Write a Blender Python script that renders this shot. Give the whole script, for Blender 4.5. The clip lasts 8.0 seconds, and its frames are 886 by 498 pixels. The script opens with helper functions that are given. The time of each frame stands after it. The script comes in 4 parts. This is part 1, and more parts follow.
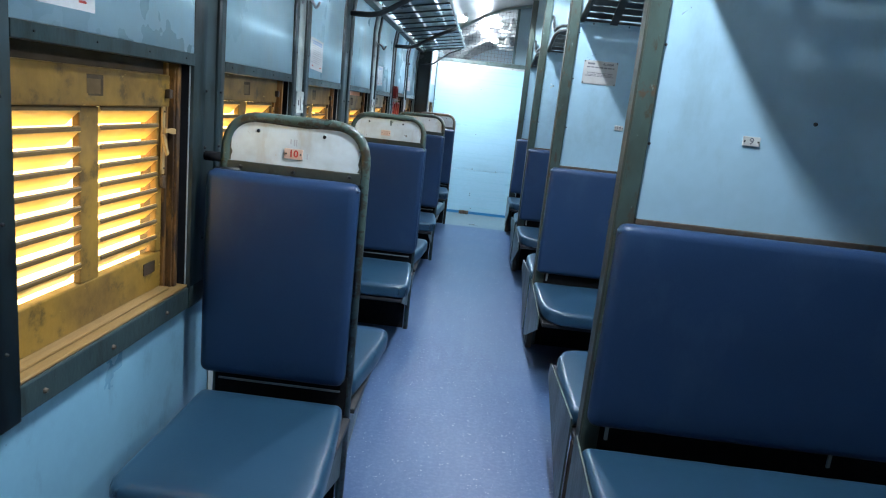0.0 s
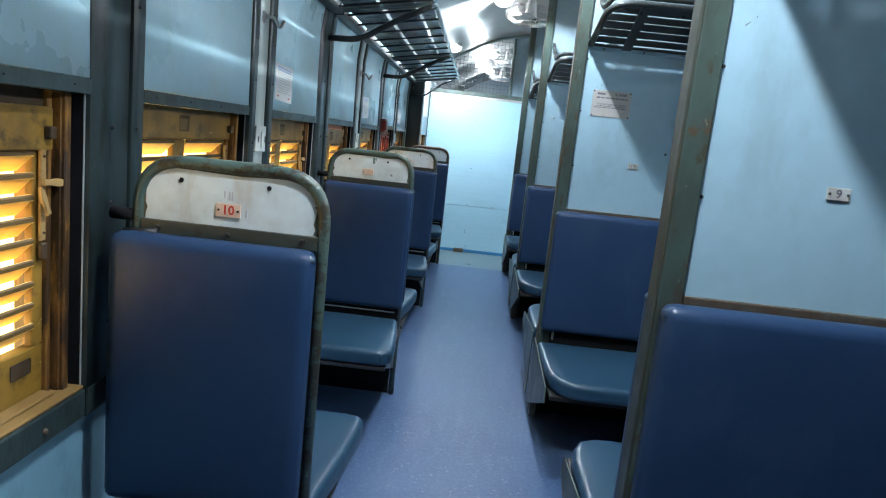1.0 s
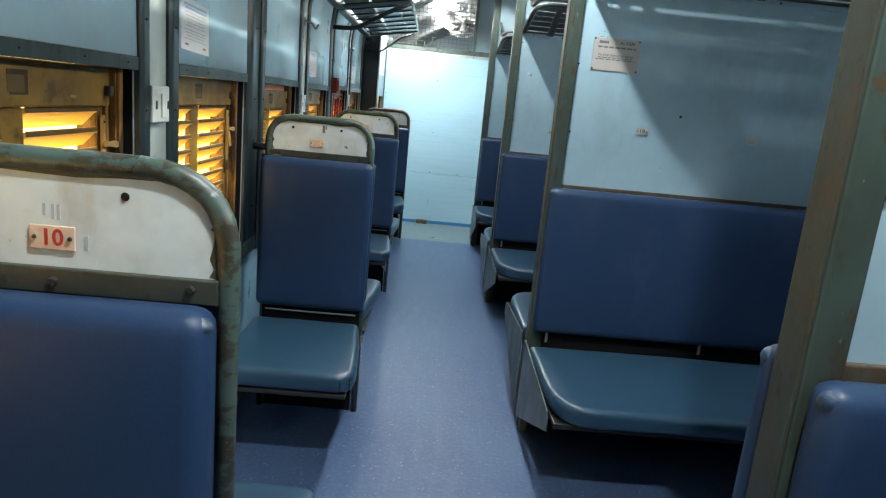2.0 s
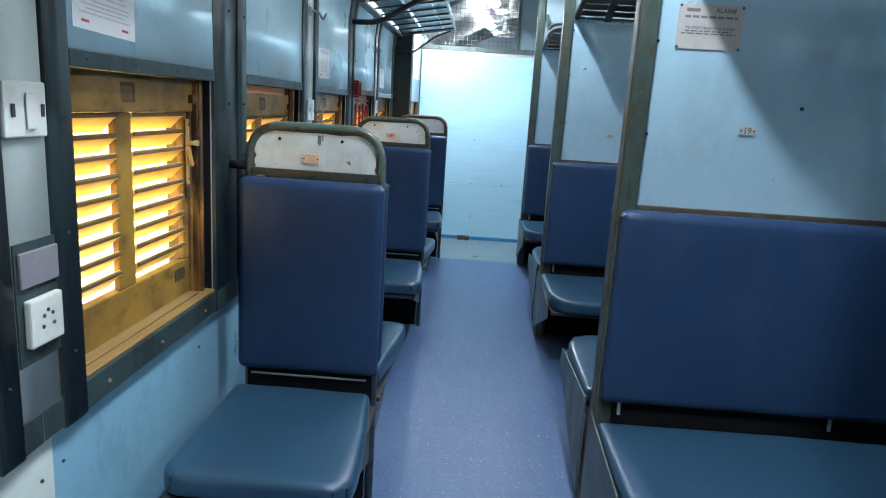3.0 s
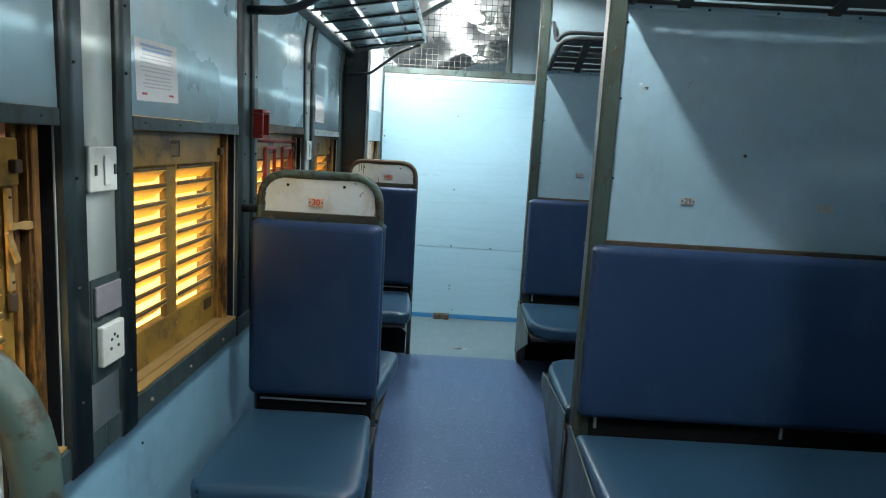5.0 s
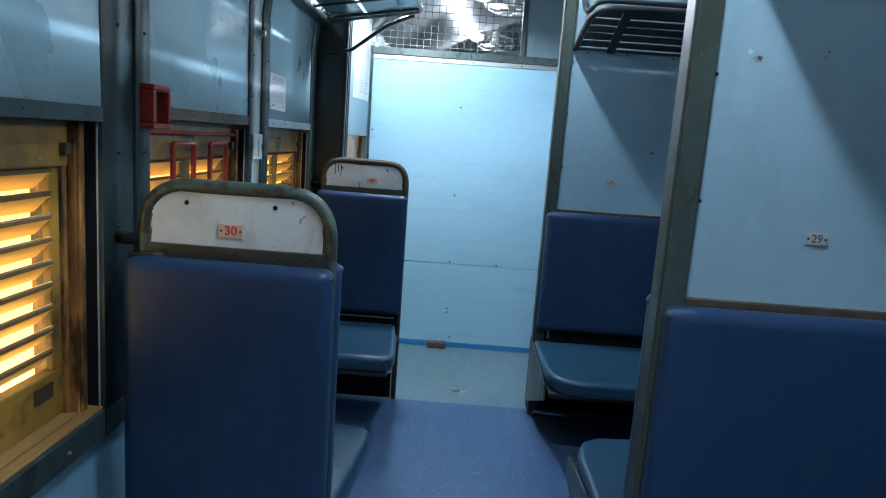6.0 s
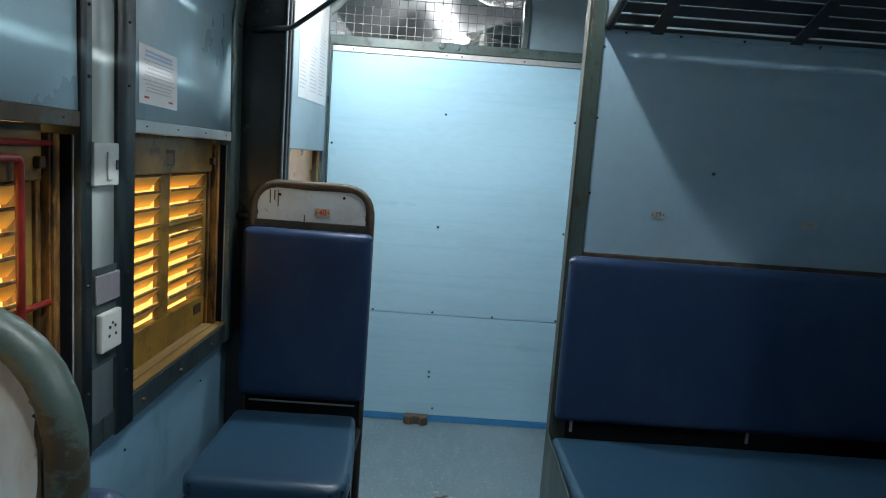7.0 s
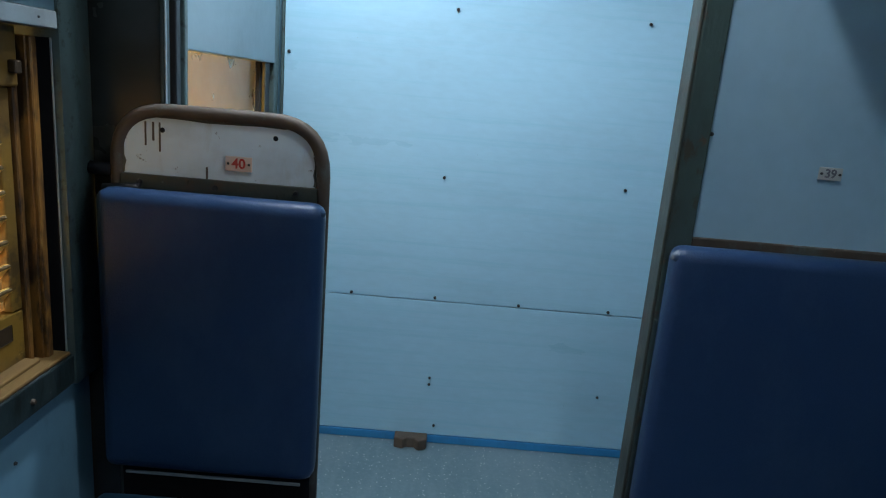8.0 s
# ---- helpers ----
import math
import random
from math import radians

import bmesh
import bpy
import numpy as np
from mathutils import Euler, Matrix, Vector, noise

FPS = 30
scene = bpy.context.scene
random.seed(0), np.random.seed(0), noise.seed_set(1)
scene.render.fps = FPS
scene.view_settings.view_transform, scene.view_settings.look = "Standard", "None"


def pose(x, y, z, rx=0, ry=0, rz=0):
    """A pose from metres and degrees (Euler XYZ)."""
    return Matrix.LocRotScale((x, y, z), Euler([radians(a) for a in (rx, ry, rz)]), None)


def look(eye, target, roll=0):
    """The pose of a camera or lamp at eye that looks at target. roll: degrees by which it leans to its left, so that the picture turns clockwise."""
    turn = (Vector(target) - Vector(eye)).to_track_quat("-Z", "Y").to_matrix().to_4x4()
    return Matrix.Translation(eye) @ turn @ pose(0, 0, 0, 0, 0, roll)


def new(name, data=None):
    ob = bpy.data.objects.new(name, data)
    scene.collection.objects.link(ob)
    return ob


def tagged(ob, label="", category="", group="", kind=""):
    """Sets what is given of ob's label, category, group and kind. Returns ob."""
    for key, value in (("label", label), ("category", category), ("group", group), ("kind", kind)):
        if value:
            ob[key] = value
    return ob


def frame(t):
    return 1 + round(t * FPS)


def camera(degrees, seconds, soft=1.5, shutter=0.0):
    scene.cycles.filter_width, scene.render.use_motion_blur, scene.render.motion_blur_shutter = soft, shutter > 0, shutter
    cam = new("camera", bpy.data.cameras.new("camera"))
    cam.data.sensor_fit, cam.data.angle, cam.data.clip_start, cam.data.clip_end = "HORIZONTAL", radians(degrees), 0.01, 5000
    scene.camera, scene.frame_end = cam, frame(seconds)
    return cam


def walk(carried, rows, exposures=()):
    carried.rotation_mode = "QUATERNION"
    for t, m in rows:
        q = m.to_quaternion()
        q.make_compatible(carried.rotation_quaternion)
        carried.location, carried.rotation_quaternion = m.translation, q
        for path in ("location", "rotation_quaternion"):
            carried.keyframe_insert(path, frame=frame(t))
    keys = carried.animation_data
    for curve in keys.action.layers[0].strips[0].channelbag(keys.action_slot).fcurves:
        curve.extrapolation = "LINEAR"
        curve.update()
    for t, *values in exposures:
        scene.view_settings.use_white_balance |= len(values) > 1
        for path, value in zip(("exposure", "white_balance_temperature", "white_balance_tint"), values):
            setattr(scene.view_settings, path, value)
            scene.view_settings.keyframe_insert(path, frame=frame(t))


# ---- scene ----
cam = camera(67.4, 8.0, 1.15)
PATH = [
    (0, (0.054, 0.001, 1.246), (-0.019, 1.956, 0.83), 6.2),
    (0.5, (0.019, 0.206, 1.253), (0.011, 2.174, 0.899), 6.1),
    (1, (0.048, 0.462, 1.269), (-0.022, 2.433, 0.943), 6.1),
    (1.5, (-0.007, 0.747, 1.268), (0.001, 2.711, 0.889), 6.3),
    (1.7, (-0.042, 0.867, 1.271), (0.055, 2.825, 0.875), 5.8),
    (2.8, (0.043, 1.533, 1.247), (-0.036, 3.475, 0.777), 3.7),
    (3, (0.023, 1.672, 1.245), (-0.056, 3.627, 0.831), 3.6),
    (3.5, (-0.041, 2.04, 1.275), (0.016, 4.006, 0.909), 4.2),
    (4, (-0.011, 2.398, 1.272), (-0.102, 4.364, 0.918), 3.3),
    (4.5, (0.009, 2.796, 1.273), (-0.085, 4.764, 0.931), 2.8),
    (4.7, (-0.019, 2.975, 1.276), (-0.048, 4.951, 0.971), 2.9),
    (5.8, (-0.001, 3.861, 1.301), (-0.024, 5.834, 0.975), 3.9),
    (6, (0.0, 4.021, 1.293), (-0.024, 5.995, 0.971), 4.2),
    (6.5, (-0.055, 4.467, 1.32), (-0.005, 6.447, 1.044), 3.2),
    (7, (-0.017, 4.95, 1.283), (0.011, 6.932, 1.019), 4.2),
    (7.5, (0.022, 5.438, 1.272), (0.003, 7.411, 0.941), 4.9),
    (8, (-0.003, 5.912, 1.25), (0.01, 7.857, 0.784), 4.9),
]
walk(cam, [(t, look(eye, target, roll)) for t, eye, target, roll in PATH],
     [(0.0, 0.96, 6200, 15), (0.5, 0.90, 5800, 14), (1.0, 0.78, 6500, 14), (1.5, 0.76, 7500, 13), (3.0, 0.86, 6400, 15), (3.5, 0.60, 5800, 15),
      (4.0, 0.63, 6000, 16), (4.5, 0.67, 7500, 12), (6.0, 0.22, 5950, 14), (6.5, 0.10, 6600, 15), (7.0, 0.00, 6900, 15), (7.5, -0.21, 6200, 17), (8.0, -0.20, 6250, 15)])

# ---- light ----
P = [0.0, 1.803, 3.596, 5.389, 7.207]    # lines of the seat partitions along the coach
SEATS = [0.0, 1.795, 3.586, 5.363, 7.186]  # lines of the single seats by the windows
CX = 0.82                                # middle of the coach
WALL = -0.690                            # inner face of the window wall
BULKHEAD = [(0.264, y - 0.42, w) for y, w in zip(P[1:], (74, 56, 41, 30))]   # hooded lamps beside the partitions, the last ones dim
LAMPS = [(0.12, y + 0.55) for y in P[:4]]  # lamps over the aisle
world = bpy.data.worlds.new("world")
scene.world = world
world.use_nodes = True
sky = world.node_tree.nodes.new("ShaderNodeTexSky")
sky.sky_type, sky.sun_disc = "NISHITA", False
sky.sun_elevation, sky.sun_rotation = radians(6), radians(270)
bg = world.node_tree.nodes["Background"]
bg.inputs["Strength"].default_value = 0.05
world.node_tree.links.new(sky.outputs["Color"], bg.inputs["Color"])


def lamp(name, x, y, z, watts, size, colour, kind="POINT"):
    data = bpy.data.lights.new(name, kind)
    data.energy, data.color = watts, colour
    if kind == "SPOT":
        data.spot_size, data.spot_blend, data.shadow_soft_size = radians(126), 0.35, size
    elif kind == "AREA":
        data.shape, data.size, data.size_y = "RECTANGLE", size, 1.0
    else:
        data.shadow_soft_size = size
    ob = new(name, data)
    ob.location = (x, y, z)
    return ob


COOL = (0.84, 0.93, 0.975)
for x, y, watts in BULKHEAD:
    lamp("bulkhead_light", x, y, 2.340, watts, 0.022, COOL, "SPOT").rotation_euler = (0, radians(-14), 0)
for (x, y), watts, aim in zip(LAMPS, (50, 58, 72, 94), (70, 67, 68, 74)):
    a = lamp("aisle_light", x, y, 2.316, watts, 0.008, COOL, "SPOT")
    a.data.spot_size, a.rotation_euler = radians(108), (0, radians(aim), 0)

# added fill lamps, aimed sideways to brighten the window wall
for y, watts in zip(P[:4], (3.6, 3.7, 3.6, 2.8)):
    b = lamp("wall_fill_lamp", 1.89, y + 0.75, 2.18, watts, 0.05, COOL, "AREA")
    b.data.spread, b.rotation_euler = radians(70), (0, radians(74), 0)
lamp("vestibule_light", -0.30, 7.35, 2.10, 58, 0.045, COOL, "SPOT").data.spot_size = radians(172)
for y in (9.2, 11.2):
    lamp("far_light", 0.10, y, 2.22, 10, 0.045, COOL)


# ---- materials ----
def nodes_of(name):
    m = bpy.data.materials.new(name)
    m.use_nodes = True
    nt = m.node_tree
    return m, nt, nt.nodes["Principled BSDF"]


def mix(nt, fac, a, b):
    n = nt.nodes.new("ShaderNodeMix")
    n.data_type = "RGBA"
    nt.links.new(fac, n.inputs[0])
    for sock, v in ((n.inputs[6], a), (n.inputs[7], b)):
        if isinstance(v, tuple):
            sock.default_value = (*v, 1)
        else:
            nt.links.new(v, sock)
    return n.outputs[2]


def ramp(nt, src, lo, hi, a=0.0, b=1.0):
    n = nt.nodes.new("ShaderNodeMapRange")
    nt.links.new(src, n.inputs[0])
    n.inputs[1].default_value, n.inputs[2].default_value = lo, hi
    n.inputs[3].default_value, n.inputs[4].default_value = a, b
    return n.outputs[0]


def noise_of(nt, scale, detail=4.0, stretch=(1, 1, 1), rough=0.55):
    geo = nt.nodes.new("ShaderNodeNewGeometry")
    mp = nt.nodes.new("ShaderNodeMapping")
    mp.inputs["Scale"].default_value = stretch
    nt.links.new(geo.outputs["Position"], mp.inputs["Vector"])
    n = nt.nodes.new("ShaderNodeTexNoise")
    n.inputs["Scale"].default_value, n.inputs["Detail"].default_value = scale, detail
    n.inputs["Roughness"].default_value = rough
    nt.links.new(mp.outputs["Vector"], n.inputs["Vector"])
    return n.outputs["Fac"]


def bump_of(nt, src, bsdf, strength, distance):
    b = nt.nodes.new("ShaderNodeBump")
    b.inputs["Strength"].default_value, b.inputs["Distance"].default_value = strength, distance
    nt.links.new(src, b.inputs["Height"])
    nt.links.new(b.outputs["Normal"], bsdf.inputs["Normal"])


def surface(name, base, dirt, rough=0.4, metal=0.0, stain=(0.52, 0.7, 0.5), scale=5.0, grain=60.0, bump=0.15,
            wear=None, wear_at=(0.62, 0.66), wear_scale=14.0, stretch=(1, 1, 1), depth=0.002, even=False, grime=None, spec=0.5, brushed=0.0):
    """Paint, plastic or metal with broad stains, fine grain and, where wear is given, chips of another colour."""
    m, nt, b = nodes_of(name)
    big, fine = noise_of(nt, scale, 5.0, stretch), noise_of(nt, grain, 3.0, stretch)
    col = mix(nt, ramp(nt, big, stain[0], stain[1], 0, stain[2]), base, dirt)
    col = mix(nt, ramp(nt, fine, 0.35, 0.75, 0, 0.22), col, tuple(min(1, c * 1.25 + 0.01) for c in base))
    spread = (1.0, 1.05) if even else (0.8, 1.3)
    r = ramp(nt, big, 0.3, 0.7, rough * spread[0], min(1, rough * spread[1]))
    if wear:
        chip = ramp(nt, noise_of(nt, wear_scale, 8.0, (1, 1, 1), 0.7), wear_at[0], wear_at[1])
        col = mix(nt, chip, col, wear)
    for colour, lo, hi, size, pull in grime or ():
        col = mix(nt, ramp(nt, noise_of(nt, size, 7.0, pull, 0.68), lo, hi, 0, 0.9), col, colour)
    nt.links.new(col, b.inputs["Base Color"])
    nt.links.new(r, b.inputs["Roughness"])
    b.inputs["Metallic"].default_value, b.inputs["Specular IOR Level"].default_value = metal, spec
    if brushed:      # gloss drawn out along the coach
        b.inputs["Anisotropic"].default_value = brushed
        along = nt.nodes.new("ShaderNodeCombineXYZ")
        along.inputs[1].default_value = 1.0
        nt.links.new(along.outputs[0], b.inputs["Tangent"])
    bump_of(nt, fine, b, bump, depth)
    return m


def emitter(name, colour, strength):
    m, nt, b = nodes_of(name)
    b.inputs["Base Color"].default_value = (0.8, 0.8, 0.8, 1)
    b.inputs["Emission Color"].default_value = (*colour, 1)
    b.inputs["Emission Strength"].default_value = strength
    return m


VINYL = surface("blue_vinyl", (0.0150, 0.040, 0.098), (0.020, 0.050, 0.112), 0.36, scale=7.0, grain=260, bump=0.3, depth=0.0012, spec=0.3,
                grime=[((0.030, 0.063, 0.126), 0.52, 0.72, 4.0, (1, 1, 0.6)), ((0.055, 0.075, 0.11), 0.71, 0.73, 90.0, (1, 1, 1))])
SEAT_VINYL = surface("seat_vinyl", (0.019, 0.059, 0.105), (0.024, 0.062, 0.114), 0.28, spec=0.55, even=True, scale=4.0, grain=260, bump=0.25, depth=0.0012)
GREEN = surface("green_grey_paint", (0.085, 0.135, 0.132), (0.05, 0.065, 0.055), 0.34, scale=5, grain=45, wear=(0.085, 0.06, 0.04),
                wear_at=(0.60, 0.68), bump=0.8, stain=(0.42, 0.66, 0.8),
                grime=[((0.030, 0.034, 0.024), 0.55, 0.66, 26.0, (1, 1, 1)), ((0.20, 0.25, 0.23), 0.66, 0.70, 42.0, (1, 1, 1))])
HOOP = surface("pale_green_tube_paint", (0.054, 0.092, 0.083), (0.040, 0.056, 0.046), 0.34, scale=9, grain=45, bump=0.8, wear=(0.085, 0.06, 0.04),
               wear_at=(0.62, 0.69), grime=[((0.034, 0.027, 0.018), 0.515, 0.57, 21.0, (1, 1, 1.6)), ((0.26, 0.32, 0.30), 0.65, 0.69, 40.0, (1, 1, 1))])
COLUMN = surface("dark_green_paint", (0.022, 0.040, 0.043), (0.015, 0.023, 0.022), 0.40, scale=6, grain=40, bump=0.5, wear=(0.045, 0.056, 0.054), wear_at=(0.64, 0.72), wear_scale=16, stretch=(1, 1, 0.5),
                 grime=[((0.012, 0.017, 0.015), 0.50, 0.62, 24.0, (1, 1, 0.3)), ((0.09, 0.12, 0.11), 0.67, 0.71, 60.0, (1, 1, 1))])
LAMINATE = surface("pale_blue_laminate", (0.31, 0.49, 0.60), (0.265, 0.42, 0.51), 0.32, scale=2.2, grain=25, bump=0.06,
                   wear=(0.22, 0.31, 0.35), wear_at=(0.74, 0.78), wear_scale=9,
                   grime=[((0.24, 0.37, 0.44), 0.55, 0.75, 3.0, (1, 1, 0.5)), ((0.12, 0.15, 0.15), 0.725, 0.74, 60.0, (1, 1, 1))])
END_PANEL = surface("sky_blue_laminate", (0.385, 0.65, 0.80), (0.345, 0.575, 0.705), 0.33, scale=2.0, grain=20, bump=0.06,
                    stretch=(1, 1, 3), grime=[((0.32, 0.61, 0.75), 0.50, 0.74, 6.0, (0.25, 1, 7)), ((0.12, 0.18, 0.20), 0.73, 0.75, 50.0, (1, 1, 1))])
UPPER = surface("blue_wall_laminate", (0.42, 0.65, 0.735), (0.37, 0.57, 0.64), 0.27, scale=2.2, grain=18, bump=0.015, even=True, brushed=0.8,
                grime=[((0.42, 0.56, 0.58), 0.50, 0.74, 4.0, (1, 1, 0.4)), ((0.16, 0.19, 0.19), 0.735, 0.75, 60.0, (1, 1, 1))])
LOWER = surface("lower_wall_paint", (0.145, 0.30, 0.40), (0.10, 0.205, 0.265), 0.33, scale=3.5, grain=30, bump=0.1, grime=[((0.10, 0.20, 0.26), 0.54, 0.70, 7.0, (1, 1, 0.5)), ((0.04, 0.06, 0.07), 0.70, 0.73, 40.0, (1, 1, 1))])
PALE_BOARD = surface("pale_board_paint", (0.40, 0.47, 0.45), (0.30, 0.34, 0.31), 0.4, scale=4, grain=30, bump=0.1)
WHITE = surface("white_panel_paint", (0.57, 0.68, 0.73), (0.36, 0.41, 0.41), 0.4, scale=7, grain=40, bump=0.2, stain=(0.50, 0.70, 0.7),
                wear=(0.36, 0.29, 0.16), wear_at=(0.68, 0.73), wear_scale=17,
                grime=[((0.11, 0.10, 0.075), 0.655, 0.70, 30.0, (1, 1, 1)), ((0.42, 0.44, 0.41), 0.54, 0.72, 6.0, (2, 1, 0.6))])
MUSTARD = surface("mustard_paint", (0.205, 0.119, 0.019), (0.085, 0.048, 0.014), 0.42, stain=(0.42, 0.64, 0.8), scale=6, grain=50, bump=0.3,
                  wear=(0.12, 0.07, 0.03), wear_at=(0.64, 0.72),
                  grime=[((0.040, 0.024, 0.009), 0.535, 0.66, 15.0, (1, 0.8, 1)), ((0.36, 0.26, 0.10), 0.66, 0.70, 50.0, (1, 0.3, 1))])
SILL = surface("yellow_wood", (0.205, 0.125, 0.042), (0.09, 0.055, 0.022), 0.5, scale=5, grain=70, bump=0.4, stretch=(6, 0.6, 6))
RUST = surface("rusty_brown_edge", (0.070, 0.052, 0.037), (0.030, 0.022, 0.017), 0.6, scale=12, grain=60, bump=0.5,
               wear=(0.085, 0.105, 0.092), wear_at=(0.52, 0.66), grime=[((0.13, 0.10, 0.07), 0.64, 0.68, 40.0, (1, 1, 1))])
WIRE = surface("dull_wire", (0.20, 0.20, 0.18), (0.10, 0.09, 0.08), 0.5, 0.0, scale=20, grain=90)
EDGE = surface("brown_green_edge", (0.040, 0.050, 0.040), (0.023, 0.021, 0.014), 0.42, scale=9, grain=50, wear=(0.066, 0.046, 0.030), wear_at=(0.54, 0.64),
               wear_scale=13, bump=0.6, grime=[((0.12, 0.15, 0.135), 0.66, 0.70, 44.0, (1, 1, 1)), ((0.02, 0.018, 0.012), 0.58, 0.66, 30.0, (1, 1, 0.5))])
POST = surface("chipped_post_paint", (0.050, 0.082, 0.074), (0.032, 0.042, 0.034), 0.36, scale=7, grain=45, wear=(0.085, 0.055, 0.035),
               wear_at=(0.61, 0.67), wear_scale=19, bump=0.8, stain=(0.42, 0.62, 0.85), stretch=(1, 1, 0.5),
               grime=[((0.050, 0.034, 0.020), 0.57, 0.64, 30.0, (1, 1, 0.4)), ((0.16, 0.20, 0.185), 0.65, 0.69, 46.0, (1, 1, 0.6))])
DARK = surface("black_iron", (0.018, 0.020, 0.022), (0.03, 0.028, 0.025), 0.45, scale=8, grain=60)
BLACK = surface("matt_black", (0.007, 0.008, 0.010), (0.012, 0.011, 0.010), 0.8, scale=8, grain=60, spec=0.15)
STUB = surface("dark_laminate", (0.022, 0.026, 0.026), (0.035, 0.04, 0.03), 0.22, scale=3, grain=30, bump=0.08)
STEEL = surface("worn_steel", (0.42, 0.43, 0.43), (0.25, 0.24, 0.22), 0.3, 0.9, scale=9, grain=70)
DULL = surface("dull_metal_strip", (0.30, 0.36, 0.38), (0.2, 0.22, 0.22), 0.4, 0.2, scale=9, grain=70)
GRIP = surface("dark_mustard", (0.035, 0.021, 0.008), (0.018, 0.011, 0.005), 0.6, scale=12, grain=60)
ENAMEL = surface("stained_metal_sign", (0.40, 0.40, 0.39), (0.28, 0.25, 0.20), 0.4, scale=14, grain=60, wear=(0.2, 0.13, 0.08), wear_at=(0.66, 0.70), wear_scale=30)
ALU = surface("aluminium_strip", (0.62, 0.64, 0.64), (0.42, 0.40, 0.36), 0.35, 0.6, scale=9, grain=70)
RACK = surface("grey_blue_rack_paint", (0.21, 0.28, 0.29), (0.10, 0.125, 0.13), 0.3, scale=7, grain=50, wear=(0.10, 0.08, 0.06))
RACK_DARK = surface("dark_rack_paint", (0.035, 0.042, 0.045), (0.02, 0.022, 0.022), 0.32, scale=7, grain=50)
RED = surface("red_paint", (0.21, 0.015, 0.010), (0.09, 0.013, 0.009), 0.4, scale=9, grain=60, bump=0.3)
PLASTIC = surface("ivory_plastic", (0.40, 0.44, 0.42), (0.28, 0.28, 0.24), 0.35, scale=12, grain=80)
STRIP = surface("grey_white_strip", (0.42, 0.50, 0.48), (0.36, 0.41, 0.38), 0.34, scale=5, grain=40, bump=0.05)
PAPER = surface("printed_paper", (0.60, 0.63, 0.64), (0.6, 0.6, 0.56), 0.5, scale=14, grain=80)
PLATE = surface("number_plate_enamel", (0.62, 0.48, 0.39), (0.42, 0.28, 0.20), 0.4, scale=40, grain=150)
GREY_PLATE = surface("worn_grey_plate", (0.46, 0.48, 0.46), (0.30, 0.28, 0.24), 0.4, scale=40, grain=150)
INK = surface("grey_ink", (0.13, 0.13, 0.15), (0.2, 0.2, 0.2), 0.6, scale=40, grain=150)
PALE_INK = surface("pale_grey_ink", (0.40, 0.41, 0.43), (0.48, 0.48, 0.48), 0.6, scale=40, grain=150)
FAINT = surface("faint_blue_grey_mark", (0.40, 0.45, 0.50), (0.46, 0.50, 0.53), 0.6, scale=40, grain=150)
BLUE_INK = surface("blue_ink", (0.30, 0.42, 0.60), (0.36, 0.46, 0.60), 0.6, scale=40, grain=150)
RED_INK = surface("red_ink", (0.46, 0.035, 0.025), (0.4, 0.1, 0.08), 0.5, scale=60, grain=150)
WORN = surface("worn_vinyl", (0.016, 0.042, 0.085), (0.16, 0.21, 0.25), 0.35, scale=60, grain=160, bump=0.6, stain=(0.52, 0.66, 0.9))
FADED = surface("faded_red_ink", (0.50, 0.36, 0.28), (0.55, 0.43, 0.35), 0.5, scale=60, grain=150)
CEILING = surface("cream_ceiling_laminate", (0.44, 0.46, 0.46), (0.36, 0.36, 0.35), 0.34, scale=1.5, grain=15, bump=0.05)
GREY_PANEL = surface("grey_blue_panel", (0.23, 0.33, 0.38), (0.18, 0.25, 0.28), 0.35, scale=3, grain=30)
STRIPE = surface("bright_blue_strip", (0.03, 0.24, 0.52), (0.05, 0.16, 0.33), 0.4, scale=10, grain=60)
WOOD = surface("brown_block", (0.10, 0.075, 0.055), (0.05, 0.04, 0.03), 0.6, scale=20, grain=120, bump=0.5)
FAN_WHITE = surface("white_fan_enamel", (0.75, 0.75, 0.73), (0.5, 0.48, 0.44), 0.35, scale=15, grain=80)
GLOW = emitter("lamp_glass", (0.90, 0.97, 1.0), 5.0)
TUBE = emitter("tube_glass", (0.90, 0.97, 1.0), 12.0)
DIM_TUBE = emitter("dim_tube_glass", (0.90, 0.97, 1.0), 7.0)
OUTSIDE = emitter("evening_glow", (1.0, 0.70, 0.26), 4.0)
glow_tree = OUTSIDE.node_tree
glow_geo, glow_sep = glow_tree.nodes.new("ShaderNodeNewGeometry"), glow_tree.nodes.new("ShaderNodeSeparateXYZ")
glow_tree.links.new(glow_geo.outputs["Position"], glow_sep.inputs[0])
glow_tree.links.new(mix(glow_tree, ramp(glow_tree, glow_sep.outputs[1], 3.5, 8.0), (1.0, 0.68, 0.24), (1.0, 0.48, 0.09)),
                    glow_tree.nodes["Principled BSDF"].inputs["Emission Color"])
glow_gain = glow_tree.nodes.new("ShaderNodeMath")      # unseen lower part glows more, standing in for bright ground lighting the slats
glow_gain.operation = "MULTIPLY"
glow_tree.links.new(ramp(glow_tree, glow_sep.outputs[1], 2.5, 8.0, 2.1, 1.15), glow_gain.inputs[0])
glow_tree.links.new(ramp(glow_tree, glow_sep.outputs[2], -0.2, 0.3, 4.0, 1.0), glow_gain.inputs[1])
glow_tree.links.new(glow_gain.outputs[0], glow_tree.nodes["Principled BSDF"].inputs["Emission Strength"])
